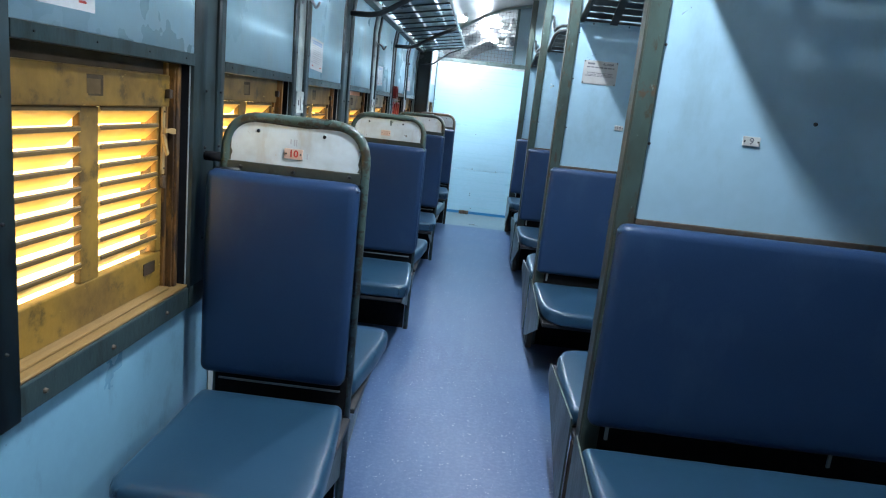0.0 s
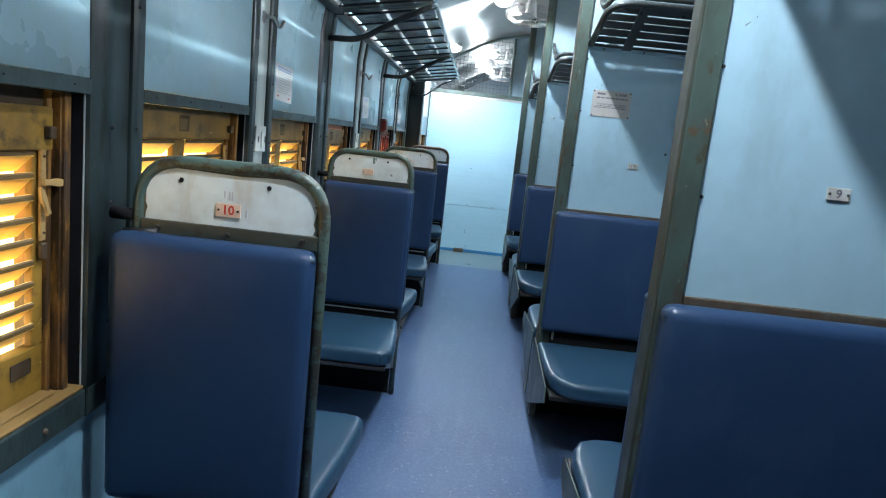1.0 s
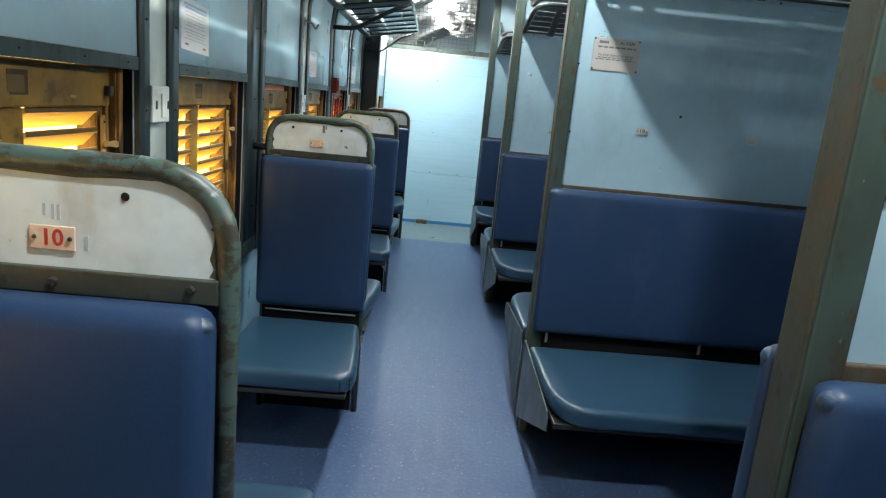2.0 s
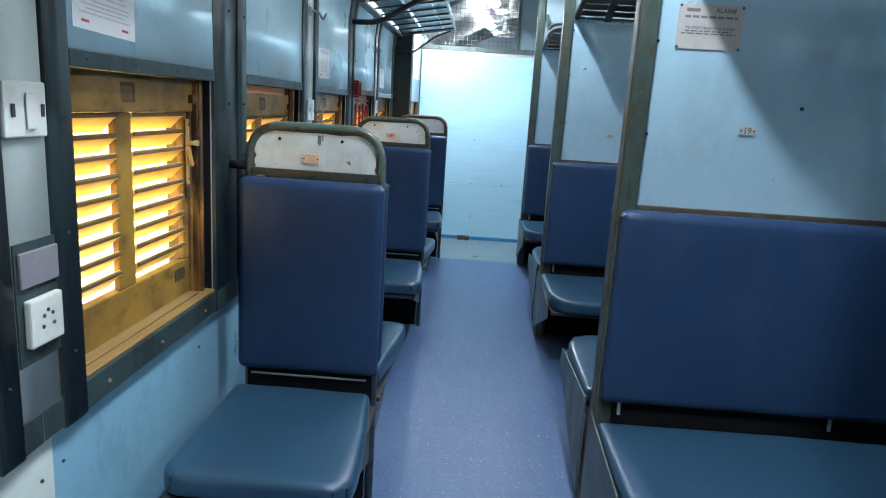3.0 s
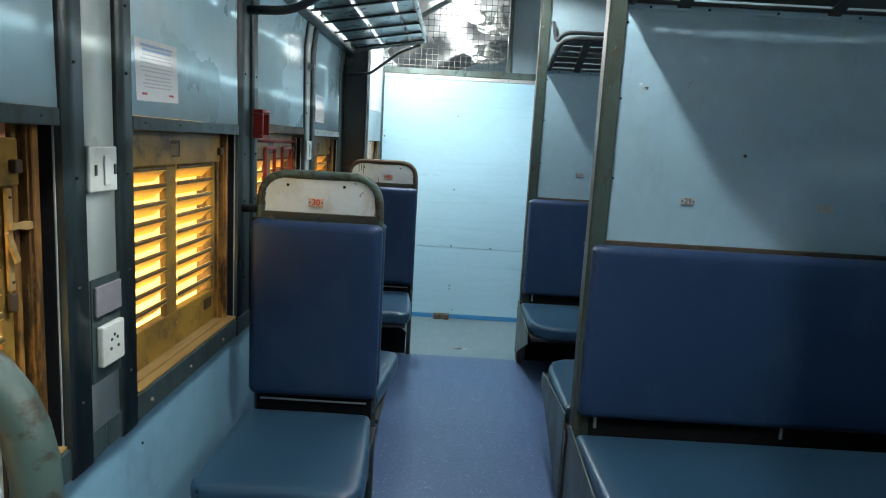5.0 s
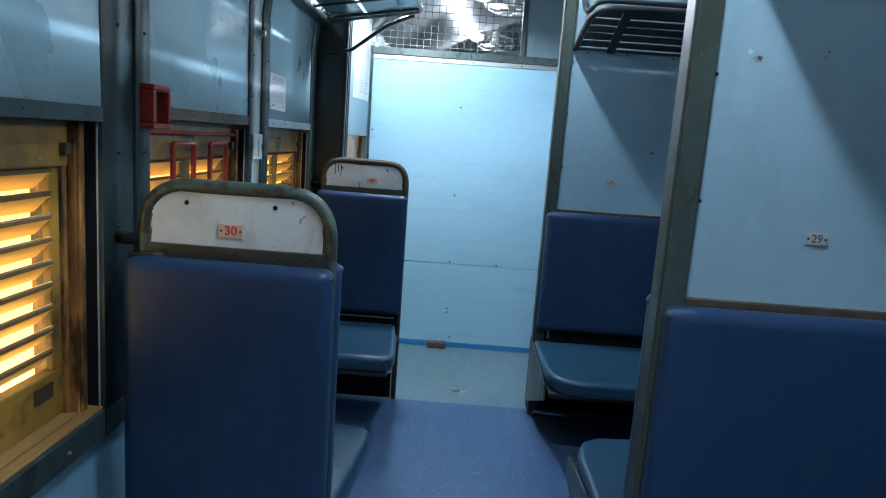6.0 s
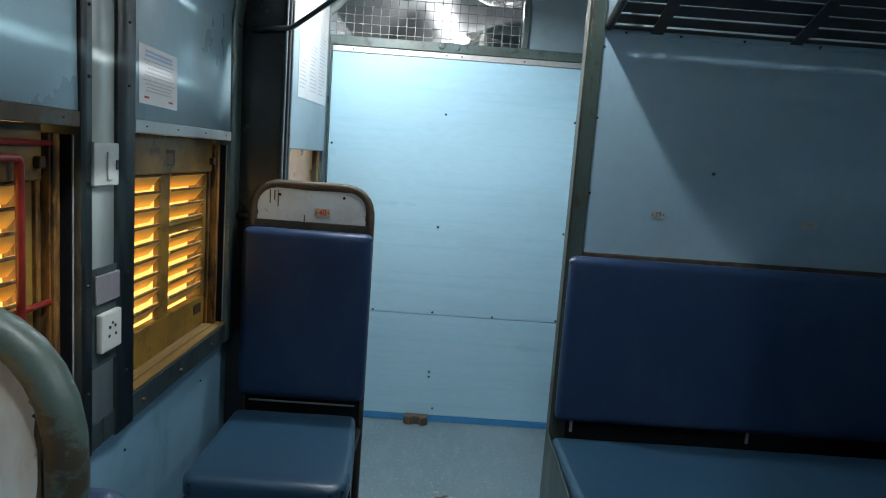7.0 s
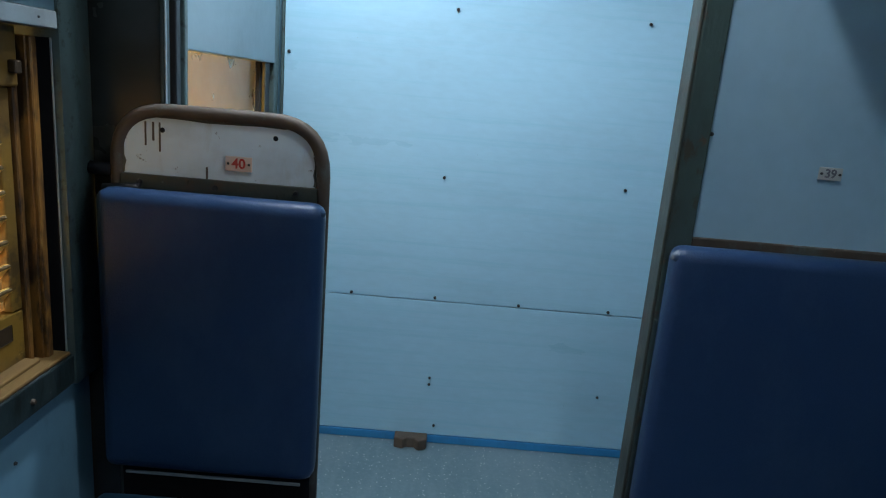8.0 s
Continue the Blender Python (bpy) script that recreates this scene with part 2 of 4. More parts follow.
# darker mustard with shade put into its colour
SHADED_MUSTARD = surface("shaded_mustard_paint", (0.085, 0.052, 0.015), (0.045, 0.028, 0.010), 0.5, scale=20, grain=60)
# grimy rail paint; its gold streaks are painted glints of the window glow
GUIDE = surface("grimy_glinting_guide_paint", (0.22, 0.105, 0.022), (0.06, 0.028, 0.009), 0.4, scale=14, grain=60, bump=0.4, stain=(0.45, 0.62, 0.9), stretch=(1, 1, 0.4),
                grime=[((0.46, 0.29, 0.10), 0.62, 0.70, 34.0, (1, 1, 0.2)), ((0.014, 0.009, 0.006), 0.465, 0.55, 14.0, (1, 1, 0.3))])
BRASS = surface("worn_brass_latch", (0.30, 0.20, 0.08), (0.10, 0.06, 0.025), 0.4, 0.3, scale=30, grain=90, bump=0.4)
# reddish tone paints the daylight leaking through a shutter gap
PINK = surface("leak_glow_board", (0.78, 0.36, 0.22), (0.55, 0.22, 0.12), 0.5, scale=9, grain=60)
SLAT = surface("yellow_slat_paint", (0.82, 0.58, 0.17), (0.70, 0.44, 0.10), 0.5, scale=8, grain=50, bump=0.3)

# floor covering: blue sheet with pale flecks and a worn track
def floor_material(name, base, worn, fleck, amount, sparse=0.50):
    m, nt, b = nodes_of(name)
    big = noise_of(nt, 1.7, 3.0)
    col = mix(nt, ramp(nt, big, 0.30, 0.70, 0, 0.8), base, worn)
    scuff = noise_of(nt, 7.0, 6.0, (3.2, 0.6, 1), 0.62)
    col = mix(nt, ramp(nt, scuff, 0.48, 0.68, 0, 0.55), col, worn)
    dust = noise_of(nt, 60.0, 5.0, (1, 1, 1), 0.7)      # fine pale dust trodden into the sheet
    col = mix(nt, ramp(nt, dust, 0.46, 0.70, 0, 0.34), col, tuple(0.86 * a + 0.14 * b for a, b in zip(worn, fleck)))
    v = nt.nodes.new("ShaderNodeTexVoronoi")
    v.inputs["Scale"].default_value = 70.0
    geo = nt.nodes.new("ShaderNodeNewGeometry")
    nt.links.new(geo.outputs["Position"], v.inputs["Vector"])
    spots = ramp(nt, v.outputs["Distance"], 0.09, 0.17, 1, 0)
    gate = nt.nodes.new("ShaderNodeMath")
    gate.operation = "MULTIPLY"
    nt.links.new(spots, gate.inputs[0])
    nt.links.new(ramp(nt, noise_of(nt, 15.0, 3.0), sparse, sparse + 0.10, 0, amount), gate.inputs[1])
    col = mix(nt, gate.outputs[0], col, fleck)
    nt.links.new(col, b.inputs["Base Color"])
    nt.links.new(ramp(nt, big, 0.3, 0.7, 0.33, 0.44), b.inputs["Roughness"])
    bump_of(nt, noise_of(nt, 120.0, 3.0), b, 0.2, 0.002)
    return m


FLOOR = floor_material("blue_floor_sheet", (0.044, 0.090, 0.205), (0.086, 0.155, 0.282), (0.74, 0.82, 0.92), 0.75, 0.50)
FLOOR_GREY = floor_material("grey_floor_sheet", (0.105, 0.185, 0.220), (0.19, 0.275, 0.31), (0.66, 0.70, 0.70), 1.0, 0.36)


def glass_material():
    m, nt, b = nodes_of("frosted_pane")
    b.inputs["Base Color"].default_value = (0.42, 0.43, 0.42, 1)
    b.inputs["Roughness"].default_value = 0.35
    b.inputs["Transmission Weight"].default_value = 1.0
    nt.links.new(ramp(nt, noise_of(nt, 9.0, 4.0), 0.3, 0.7, 0.2, 0.55), b.inputs["Roughness"])
    return m


FROST = glass_material()


# ---- mesh helpers ----
def box(bm, x0, x1, y0, y1, z0, z1, bevel=0.0, seg=2):
    r = bmesh.ops.create_cube(bm, size=1.0, matrix=Matrix.Translation(((x0 + x1) / 2, (y0 + y1) / 2, (z0 + z1) / 2))
                              @ Matrix.Diagonal((x1 - x0, y1 - y0, z1 - z0, 1)))
    if bevel:
        edges = {e for v in r["verts"] for e in v.link_edges}
        bmesh.ops.bevel(bm, geom=list(edges), offset=bevel, segments=seg, profile=0.5, affect="EDGES")
    return r["verts"]


def boxed(x0, x1, y0, y1, z0, z1, bevel=0.0, seg=2):
    bm = bmesh.new()
    box(bm, x0, x1, y0, y1, z0, z1, bevel, seg)
    return bm


def prism(points, axis, a, b, bevel=0.0):
    """A flat outline pushed from a to b along an axis ("x", "y" or "z"); the outline gives the other two, in order."""
    bm = bmesh.new()
    put = {"x": lambda p, s: (s, p[0], p[1]), "y": lambda p, s: (p[0], s, p[1]), "z": lambda p, s: (p[0], p[1], s)}[axis]
    lo, hi = [bm.verts.new(put(p, a)) for p in points], [bm.verts.new(put(p, b)) for p in points]
    bm.faces.new(lo), bm.faces.new(hi)
    n = len(points)
    for i in range(n):
        bm.faces.new((lo[i], lo[(i + 1) % n], hi[(i + 1) % n], hi[i]))
    bmesh.ops.recalc_face_normals(bm, faces=bm.faces)
    if bevel:
        bmesh.ops.bevel(bm, geom=bm.edges[:], offset=bevel, segments=2, profile=0.5, affect="EDGES")
    return bm


def rounded(points, radius, n=5):
    """An open path with its corners rounded."""
    out = [Vector(points[0])]
    for i in range(1, len(points) - 1):
        p, a, b = Vector(points[i]), Vector(points[i - 1]), Vector(points[i + 1])
        da, db = (a - p), (b - p)
        r = min(radius, da.length * 0.49, db.length * 0.49)
        s, e = p + da.normalized() * r, p + db.normalized() * r
        for j in range(n + 1):
            u = j / n
            out.append(s * (1 - u) ** 2 + p * 2 * u * (1 - u) + e * u * u)
    out.append(Vector(points[-1]))
    return out


def tube(bm, path, r, sides=10):
    path = [Vector(p) for p in path]
    rings, up = [], None
    for i, p in enumerate(path):
        d = (path[min(i + 1, len(path) - 1)] - path[max(i - 1, 0)]).normalized()
        if up is None:
            up = Vector((0, 0, 1)) if abs(d.z) < 0.9 else Vector((1, 0, 0))
        u = d.cross(up).normalized()
        up = u.cross(d).normalized()
        rings.append([bm.verts.new(p + (u * math.cos(2 * math.pi * j / sides) + up * math.sin(2 * math.pi * j / sides)) * r)
                      for j in range(sides)])
    for a, b in zip(rings, rings[1:]):
        for j in range(sides):
            f = bm.faces.new((a[j], a[(j + 1) % sides], b[(j + 1) % sides], b[j]))
            f.smooth = True
    bm.faces.new(rings[0][::-1]), bm.faces.new(rings[-1])


def tubed(path, r, sides=10):
    bm = bmesh.new()
    tube(bm, path, r, sides)
    return bm


def cushion(outline, z0, z1, bevel=0.02, crown=0.006, seed=0):
    """An upholstered slab: an outline in x and y, soft edges, a slightly crowned and rumpled top."""
    bm = prism(outline, "z", z0, z1)
    bmesh.ops.bevel(bm, geom=[e for e in bm.edges], offset=bevel, segments=4, profile=0.55, affect="EDGES")
    xs, ys = [p[0] for p in outline], [p[1] for p in outline]
    x0, x1, y0, y1 = min(xs), max(xs), min(ys), max(ys)
    for lo, hi, no in ((x0, x1, Vector((1, 0, 0))), (y0, y1, Vector((0, 1, 0)))):
        n = max(6, min(18, int((hi - lo) / 0.07)))
        for i in range(1, n):
            bmesh.ops.bisect_plane(bm, geom=bm.verts[:] + bm.edges[:] + bm.faces[:], plane_co=no * (lo + (hi - lo) * i / n), plane_no=no)
    for v in bm.verts:
        u, w = (v.co.x - x0) / (x1 - x0), (v.co.y - y0) / (y1 - y0)
        k = max(0.0, 16 * u * (1 - u) * w * (1 - w))
        n = noise.noise(Vector((v.co.x * 7, v.co.y * 7, seed * 3.1 + v.co.z)))
        v.co.z += (crown * math.sqrt(k) + 0.0022 * n) * (1 if v.co.z > (z0 + z1) / 2 else -0.3)
    for f in bm.faces:
        f.smooth = True
    return bm


def turned(bm, m):
    bmesh.ops.transform(bm, matrix=m, verts=bm.verts)
    return bm


def obj(name, bm, mat, parent=None):
    me = bpy.data.meshes.new(name)
    bm.to_mesh(me)
    bm.free()
    me.materials.append(mat)
    ob = new(name, me)
    if parent:
        ob.parent = parent
    return ob


def part(name, bm, mat, parent, label=""):
    ob = obj(name, bm, mat, parent)
    if label:
        tagged(ob, label)
    return ob


def thing(name, label, category, group="", kind="", at=(0, 0, 0)):
    ob = new(name)
    ob.location = at
    ob.empty_display_size = 0.05
    return tagged(ob, label, category, group, kind)


def text_bm(body, size, m, depth=0.0003):
    cu = bpy.data.curves.new("lettering", "FONT")
    cu.body, cu.size, cu.align_x, cu.align_y, cu.extrude, cu.resolution_u = body, size, "CENTER", "CENTER", depth, 4
    cu.offset = size * 0.025
    ob = new("lettering", cu)
    me = bpy.data.meshes.new_from_object(ob.evaluated_get(bpy.context.evaluated_depsgraph_get()))
    bm = bmesh.new()
    bm.from_mesh(me)
    bpy.data.objects.remove(ob)
    bpy.data.curves.remove(cu)
    bpy.data.meshes.remove(me)
    return turned(bm, m)


def facing(x, y, z):
    """Lettering that stands upright on a wall across the coach, read from the south."""
    return pose(x, y, z, 90, 0, 0)


def knob_bm(spots, r, depth, axis):
    bm = bmesh.new()
    for s in spots:
        rot = {"x": pose(0, 0, 0, 0, 90, 0), "y": pose(0, 0, 0, 90, 0, 0), "z": Matrix()}[axis]
        bmesh.ops.create_cone(bm, cap_ends=True, segments=10, radius1=r, radius2=r * 0.7, depth=depth, matrix=Matrix.Translation(s) @ rot)
    return bm


def bolts(name, parent, spots, r, depth, axis, mat):
    """Screws, bolts and rivets, each an object of its own on one shared mesh."""
    me = None
    for p in spots:
        if me is None:
            first = part(name, knob_bm([(0, 0, 0)], r, depth, axis), mat, parent)
            me = first.data
        else:
            first = new(name, me)
            first.parent = parent
        first.location = p


# ---- coach shell ----
SOUTH, NORTH = -1.2, 13.0
EAST = 2 * CX - WALL
ARC = [(-0.690, 1.284), (-0.693, 1.491), (-0.695, 1.672), (-0.684, 1.772), (-0.637, 1.873), (-0.540, 1.961), (-0.417, 2.089), (-0.304, 2.191),
       (-0.071, 2.331), (0.161, 2.427), (0.482, 2.499), (0.82, 2.52)]


def swept(points, y0, y1, thick, cuts=1):
    """A curved sheet along the coach, with thickness on its outer side."""
    bm = bmesh.new()
    rows = []
    for i, (x, z) in enumerate(points):
        a, b = points[max(i - 1, 0)], points[min(i + 1, len(points) - 1)]
        t = Vector((b[0] - a[0], b[1] - a[1])).normalized()
        o = Vector((-t.y, t.x)) * thick
        rows.append([bm.verts.new((x, y, z)) for y in (y0, y1)] + [bm.verts.new((x + o.x, y, z + o.y)) for y in (y0, y1)])
    for p, q in zip(rows, rows[1:]):
        for i, j in ((0, 1), (1, 3), (3, 2), (2, 0)):
            f = bm.faces.new((p[i], p[j], q[j], q[i]))
            f.smooth = {i, j} in ({0, 1}, {2, 3})
    for r in (rows[0], rows[-1]):
        bm.faces.new((r[0], r[1], r[3], r[2]))
    bmesh.ops.recalc_face_normals(bm, faces=bm.faces)
    return bm


floor = obj("floor", boxed(-0.78, EAST + 0.08, SOUTH, 7.185, -0.06, 0.0), FLOOR)
tagged(floor, "blue sheet vinyl floor with pale flecks and worn track", "floor", kind="structure")
floor_2 = obj("floor_2", boxed(-0.78, EAST + 0.08, 7.189, NORTH, -0.06, -0.002), FLOOR_GREY)
tagged(floor_2, "grey speckled sheet floor of the vestibule", "floor", kind="structure")
roof = ARC[4:] + [(2 * CX - x, z) for x, z in ARC[4:-1]][::-1]
rng = random.Random(8)
for i in range(5):
    a, q = (rng.uniform(-0.05, 0.05), 7.37 + rng.uniform(-0.03, 0.03)), rng.uniform(0.012, 0.028)
    pts = [(0.087 + a[0] + q * rng.uniform(0.6, 1.3) * math.cos(2 * math.pi * j / 12), a[1] + q * rng.uniform(0.4, 0.9) * math.sin(2 * math.pi * j / 12)) for j in range(12)]
    part("stain", prism(pts, "z", -0.002, -0.0010 + 0.0002 * i), WOOD if i % 2 else DULL, floor_2, "dried smear")
ceiling = obj("ceiling", swept(roof, SOUTH, NORTH, 0.03), CEILING)
tagged(ceiling, "glossy curved cream laminate coach ceiling", "ceiling", kind="structure")
east_arc = [(2 * CX - x, z) for x, z in [(-0.694, -0.02)] + ARC[1:5]][::-1]
wall_east = obj("wall_east", swept(east_arc, SOUTH, NORTH, 0.05), LOWER)
tagged(wall_east, "plain blue painted side wall of the coach", "wall", kind="structure")
# unseen wall added to close the south end against outside light
wall_south = obj("wall_south", boxed(-0.78, EAST + 0.06, SOUTH - 0.05, SOUTH, -0.02, 2.6), LAMINATE)
tagged(wall_south, "unseen plain pale blue wall added behind the seats", "wall", kind="structure")
wall_north = obj("wall_north", boxed(-0.78, EAST + 0.06, NORTH, NORTH + 0.05, -0.02, 2.6), LAMINATE)
tagged(wall_north, "plain pale blue far end wall", "wall", kind="structure")
glow = obj("backdrop", prism([(-1.75, 2.4), (-1.75, 0.1), (-1.55, -0.25), (-0.86, -0.35), (-0.86, -0.38), (-1.57, -0.28), (-1.78, 0.1), (-1.78, 2.4)], "y", SOUTH - 0.3, NORTH), OUTSIDE)
tagged(glow, "warm yellow evening glow outside the windows", "backdrop", kind="structure")

# window wall: lower boarding, sill bars, columns, posts, switch strips and curved upper panels
wall_west = obj("wall_west", boxed(-0.80, -0.714, SOUTH, 7.20, -0.02, 0.634), LOWER)
tagged(wall_west, "blue boarded window wall with green posts", "wall", kind="structure")
part("lower_board", boxed(-0.7135, -0.7095, 1.92, 2.745, 0.0, 0.631, 0.001), PALE_BOARD, wall_west, "pale grey-green board")
bolts("screw", wall_west, [(-0.7125 if y > 2.75 else -0.708, y, z) for y in (1.98, 2.71, 2.78, 3.4, 3.98, 4.7, 5.6, 6.45, 6.95) for z in (0.19, 0.55)], 0.004, 0.004, "x", DARK)
UP = [ARC[0]] + ARC[1:5]


def post(y0, y1, x, mat, name):
    part(name, swept([(x, 0.634)] + [(x + (px - WALL), z) for px, z in UP[1:]], y0, y1, 0.10 + x - WALL), mat, wall_west)


COLUMNS = [(-0.112, 0.05, 0.118), (1.711, 1.850, 1.905), (3.469, 3.635, 3.712), (5.310, 5.432, 5.503)]   # column, its cover strip's start and end
STRIPS = [(0.795, 0.850, 0.963, 1.030), (2.585, 2.640, 2.753, 2.820), (4.367, 4.437, 4.555, 4.620), (6.205, 6.245, 6.347, 6.427)]
SPANS = []
for k in range(4):
    c0, c1, c2 = COLUMNS[k]
    p0, p1, p2, p3 = STRIPS[k]
    post(c0, c1, -0.688, COLUMN, "column")
    post(c1 + 0.006, c2, -0.684, COLUMN, "column")
    post(p0, p1, -0.684, COLUMN, "post")
    post(p1 + 0.003, p2 - 0.003, -0.690, STRIP, "switch_strip")
    post(p2, p3, -0.684, COLUMN, "post")
    SPANS += [(c2 + 0.003, p0 - 0.003, k, 0), (p3 + 0.003, (COLUMNS[k + 1][0] if k < 3 else 7.102) - 0.003, k, 1)]
post(7.102, 7.20, -0.684, GREEN, "column")
post(SOUTH, -0.115, -0.69, COLUMN, "column")
for k in range(4):
    a, mid, b = (COLUMNS[k][0] if k else SOUTH), (STRIPS[k][1] + STRIPS[k][2]) / 2, (COLUMNS[k + 1][0] if k < 3 else 7.20) - 0.002
    face = -0.687
    part("sill_bar", boxed(-0.80, face, a, mid - 0.001, 0.635, 0.695, 0.004), COLUMN, wall_west)
    part("sill_bar", boxed(-0.80, face - 0.001, mid + 0.001, b, 0.635, 0.695, 0.004), COLUMN, wall_west)
    bolts("screw", wall_west, [(face + 0.002, P[k] + y, 0.661) for y in (0.2, 0.42, 0.64, 1.1, 1.33, 1.58)], 0.006, 0.006, "x", RUST)
    bolts("screw", wall_west, [(-0.681, (STRIPS[k][i] + STRIPS[k][i + 1]) / 2, z) for i in (0, 2) for z in (0.77, 0.99, 1.19, 1.39, 1.52)], 0.0035, 0.004, "x", DARK)
    bolts("screw", wall_west, [(-0.684 if y < COLUMNS[k][1] else -0.681, y, z) for y in (COLUMNS[k][1] - 0.07, COLUMNS[k][2] - 0.035) for z in (0.82, 1.07, 1.22, 1.47)], 0.0042, 0.004, "x", DARK)
LIFT = [0.0, -0.004, -0.001, 0.014]        # the panel rails of the four bays lie at slightly different heights
for y0, y1, k, side in SPANS:
    z = 1.283 + LIFT[k]
    part("upper_panel", swept([(WALL, z + 0.028)] + UP[1:], y0, y1, 0.012), UPPER, wall_west)
    rail = RUST if (k, side) == (3, 0) else (DULL if (k, side) in ((3, 1),) else COLUMN)
    part("panel_rail", boxed(-0.72, -0.686, y0, y1, z - 0.002, z + 0.027, 0.002), rail, wall_west)
    bolts("screw", wall_west, [(-0.685, y0 + (y1 - y0) * u, z + 0.013) for u in (0.08, 0.35, 0.65, 0.92)], 0.0024, 0.003, "x", DARK)


def lever_bm(length, m):
    """A flat spoon-shaped finger lever, narrow at its pivot."""
    shape = [(0.0, 0.10), (0.12, 0.085), (0.28, 0.070), (0.45, 0.100), (0.65, 0.115), (0.85, 0.090), (0.97, 0.040)]
    rim = [(u * length, v * length) for u, v in shape] + [(u * length, -v * length) for u, v in shape[::-1]]
    return turned(prism(rim, "x", -0.003, 0.003, 0.001), m)


def window(i, y0, y1, k, side, drop):
    """A window with its wooden sill and a louvred shutter, lowered by drop."""
    w = thing("window_%d" % i, "mustard louvred shutter window with a worn yellow sill, daylight behind", "window", kind="structure",
              at=(-0.75, y0, 0.72))
    w.location = (0.003, 0, -0.033)
    x0, x1 = -0.768, -0.742
    part("sill", boxed(-0.80, -0.694, y0, y1, 0.7285, 0.736, 0.003), SILL, w, "worn yellow wooden sill")
    part("sill_step", boxed(-0.80, -0.716, y0, y1 - 0.06, 0.7365, 0.743, 0.002), SILL, w)
    fr = bmesh.new()
    for a, b, x in ((y1 - 0.036, y1 - 0.018, -0.716), (y1 - 0.040, y1 - 0.0365, -0.722), (y1 - 0.059, y1 - 0.046, -0.735), (y0, y0 + 0.0015, -0.705)):
        box(fr, -0.80, x, a, b, 0.733, 1.313, 0.002, 1)
    part("guide_edge", boxed(-0.7035, -0.700, y1 - 0.0025, y1, 0.733, 1.313, 0.001), DULL, w, "thin pale worn metal edge")
    part("guide_groove", boxed(-0.80, -0.704, y1 - 0.0025, y1, 0.733, 1.313), BLACK, w, "black shutter groove")
    for a, b, x in ((y1 - 0.0175, y1 - 0.003, -0.730), (y1 - 0.0455, y1 - 0.0405, -0.745)):
        part("guide_groove", boxed(-0.80, x, a, b, 0.733, 1.313), BLACK, w, "black shutter groove")
    box(fr, -0.80, -0.745, y0, y1, 1.3155 + LIFT[k], 1.345 + LIFT[k], 0.002, 1)
    part("window_frame", fr, GUIDE, w, "grimy mustard guide rails with glints painted in")
    sh = part("shutter", boxed(x0, x1 + 0.012, y0 + 0.002, y1 - 0.05, 1.228 - drop, 1.306 - drop if drop else 1.314 + LIFT[k], 0.004), MUSTARD, w, "mustard painted louvred shutter")
    a, b = y0 + 0.002, y1 - 0.060
    mid = y1 - 0.378
    part("bottom_rail", boxed(x0, x1, a, b, 0.743, 0.838, 0.003), MUSTARD, sh)
    for s0, s1 in ((a, a + 0.012), (mid - 0.034, mid + 0.034), (b - 0.03, b)):
        part("stile", boxed(x1 - 0.016, x1, s0, s1, 0.839, 1.227 - drop, 0.003), MUSTARD, sh)
    g, h = x1 + 0.0118, 1.249 - drop
    # flat dark bars and plate paint the shade inside the finger notch
    bm = boxed(g, g + 0.0008, mid - 0.028, mid + 0.030, h + 0.033, h + 0.042)
    box(bm, g, g + 0.0008, mid + 0.021, mid + 0.030, h, h + 0.0329)
    box(bm, g, g + 0.0008, mid - 0.022, mid + 0.0209, h, h + 0.004)
    grip = part("finger_grip", bm, GRIP, sh, "finger notch, its shade painted as dark bars")
    part("grip_recess", boxed(g, g + 0.0006, mid - 0.028, mid + 0.0208, h + 0.0042, h + 0.0328), SHADED_MUSTARD, grip)
    part("lower_grip", boxed(x1, x1 + 0.0012, b - 0.09, b - 0.035, 0.79, 0.82, 0.002), GRIP, sh)
    part("catch", boxed(x1 + 0.012, x1 + 0.026, y1 - 0.078, y1 - 0.060, 1.250 - drop, 1.272 - drop, 0.003), GRIP, sh)
    n = 9
    top = 1.227 - drop
    for s0, s1 in ((a + 0.012, mid - 0.034), (mid + 0.034, b - 0.03)):
        slat = None
        for j in range(n):
            z = 0.845 + (top - 0.845) * (j + 0.5) / n
            if slat is None:
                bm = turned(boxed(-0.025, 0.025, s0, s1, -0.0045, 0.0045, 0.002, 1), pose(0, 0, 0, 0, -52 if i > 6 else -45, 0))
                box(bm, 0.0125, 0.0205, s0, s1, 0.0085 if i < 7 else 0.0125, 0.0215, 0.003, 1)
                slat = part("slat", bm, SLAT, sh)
                # room-facing faces painted darker, as the unlit side of each slat
                slat.data.materials.append(SHADED_MUSTARD)
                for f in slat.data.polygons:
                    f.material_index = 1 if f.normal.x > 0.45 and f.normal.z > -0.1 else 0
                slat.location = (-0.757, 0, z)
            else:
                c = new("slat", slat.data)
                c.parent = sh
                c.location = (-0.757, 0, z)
    if drop:
        # board fills the gap; its colour carries the leaking light, elsewhere the shade
        part("head_board", boxed(-0.752, -0.744, y0, y1 - 0.05, 1.280, 1.319), PINK if i == 5 else GRIP, w,
             "reddish board for light leaking above the lowered shutter" if i == 5 else "dark board for the shaded gap above the lowered shutter")
    if i == 8:
        z = 0.845 + (top - 0.845) * 5.5 / n
        part("closed_slat", boxed(-0.752, -0.748, mid + 0.0345, b - 0.0305, z - 0.019, z + 0.019, 0.001), MUSTARD, sh, "louvre pushed shut")
        return w
    if i in (6, 7):
        return w
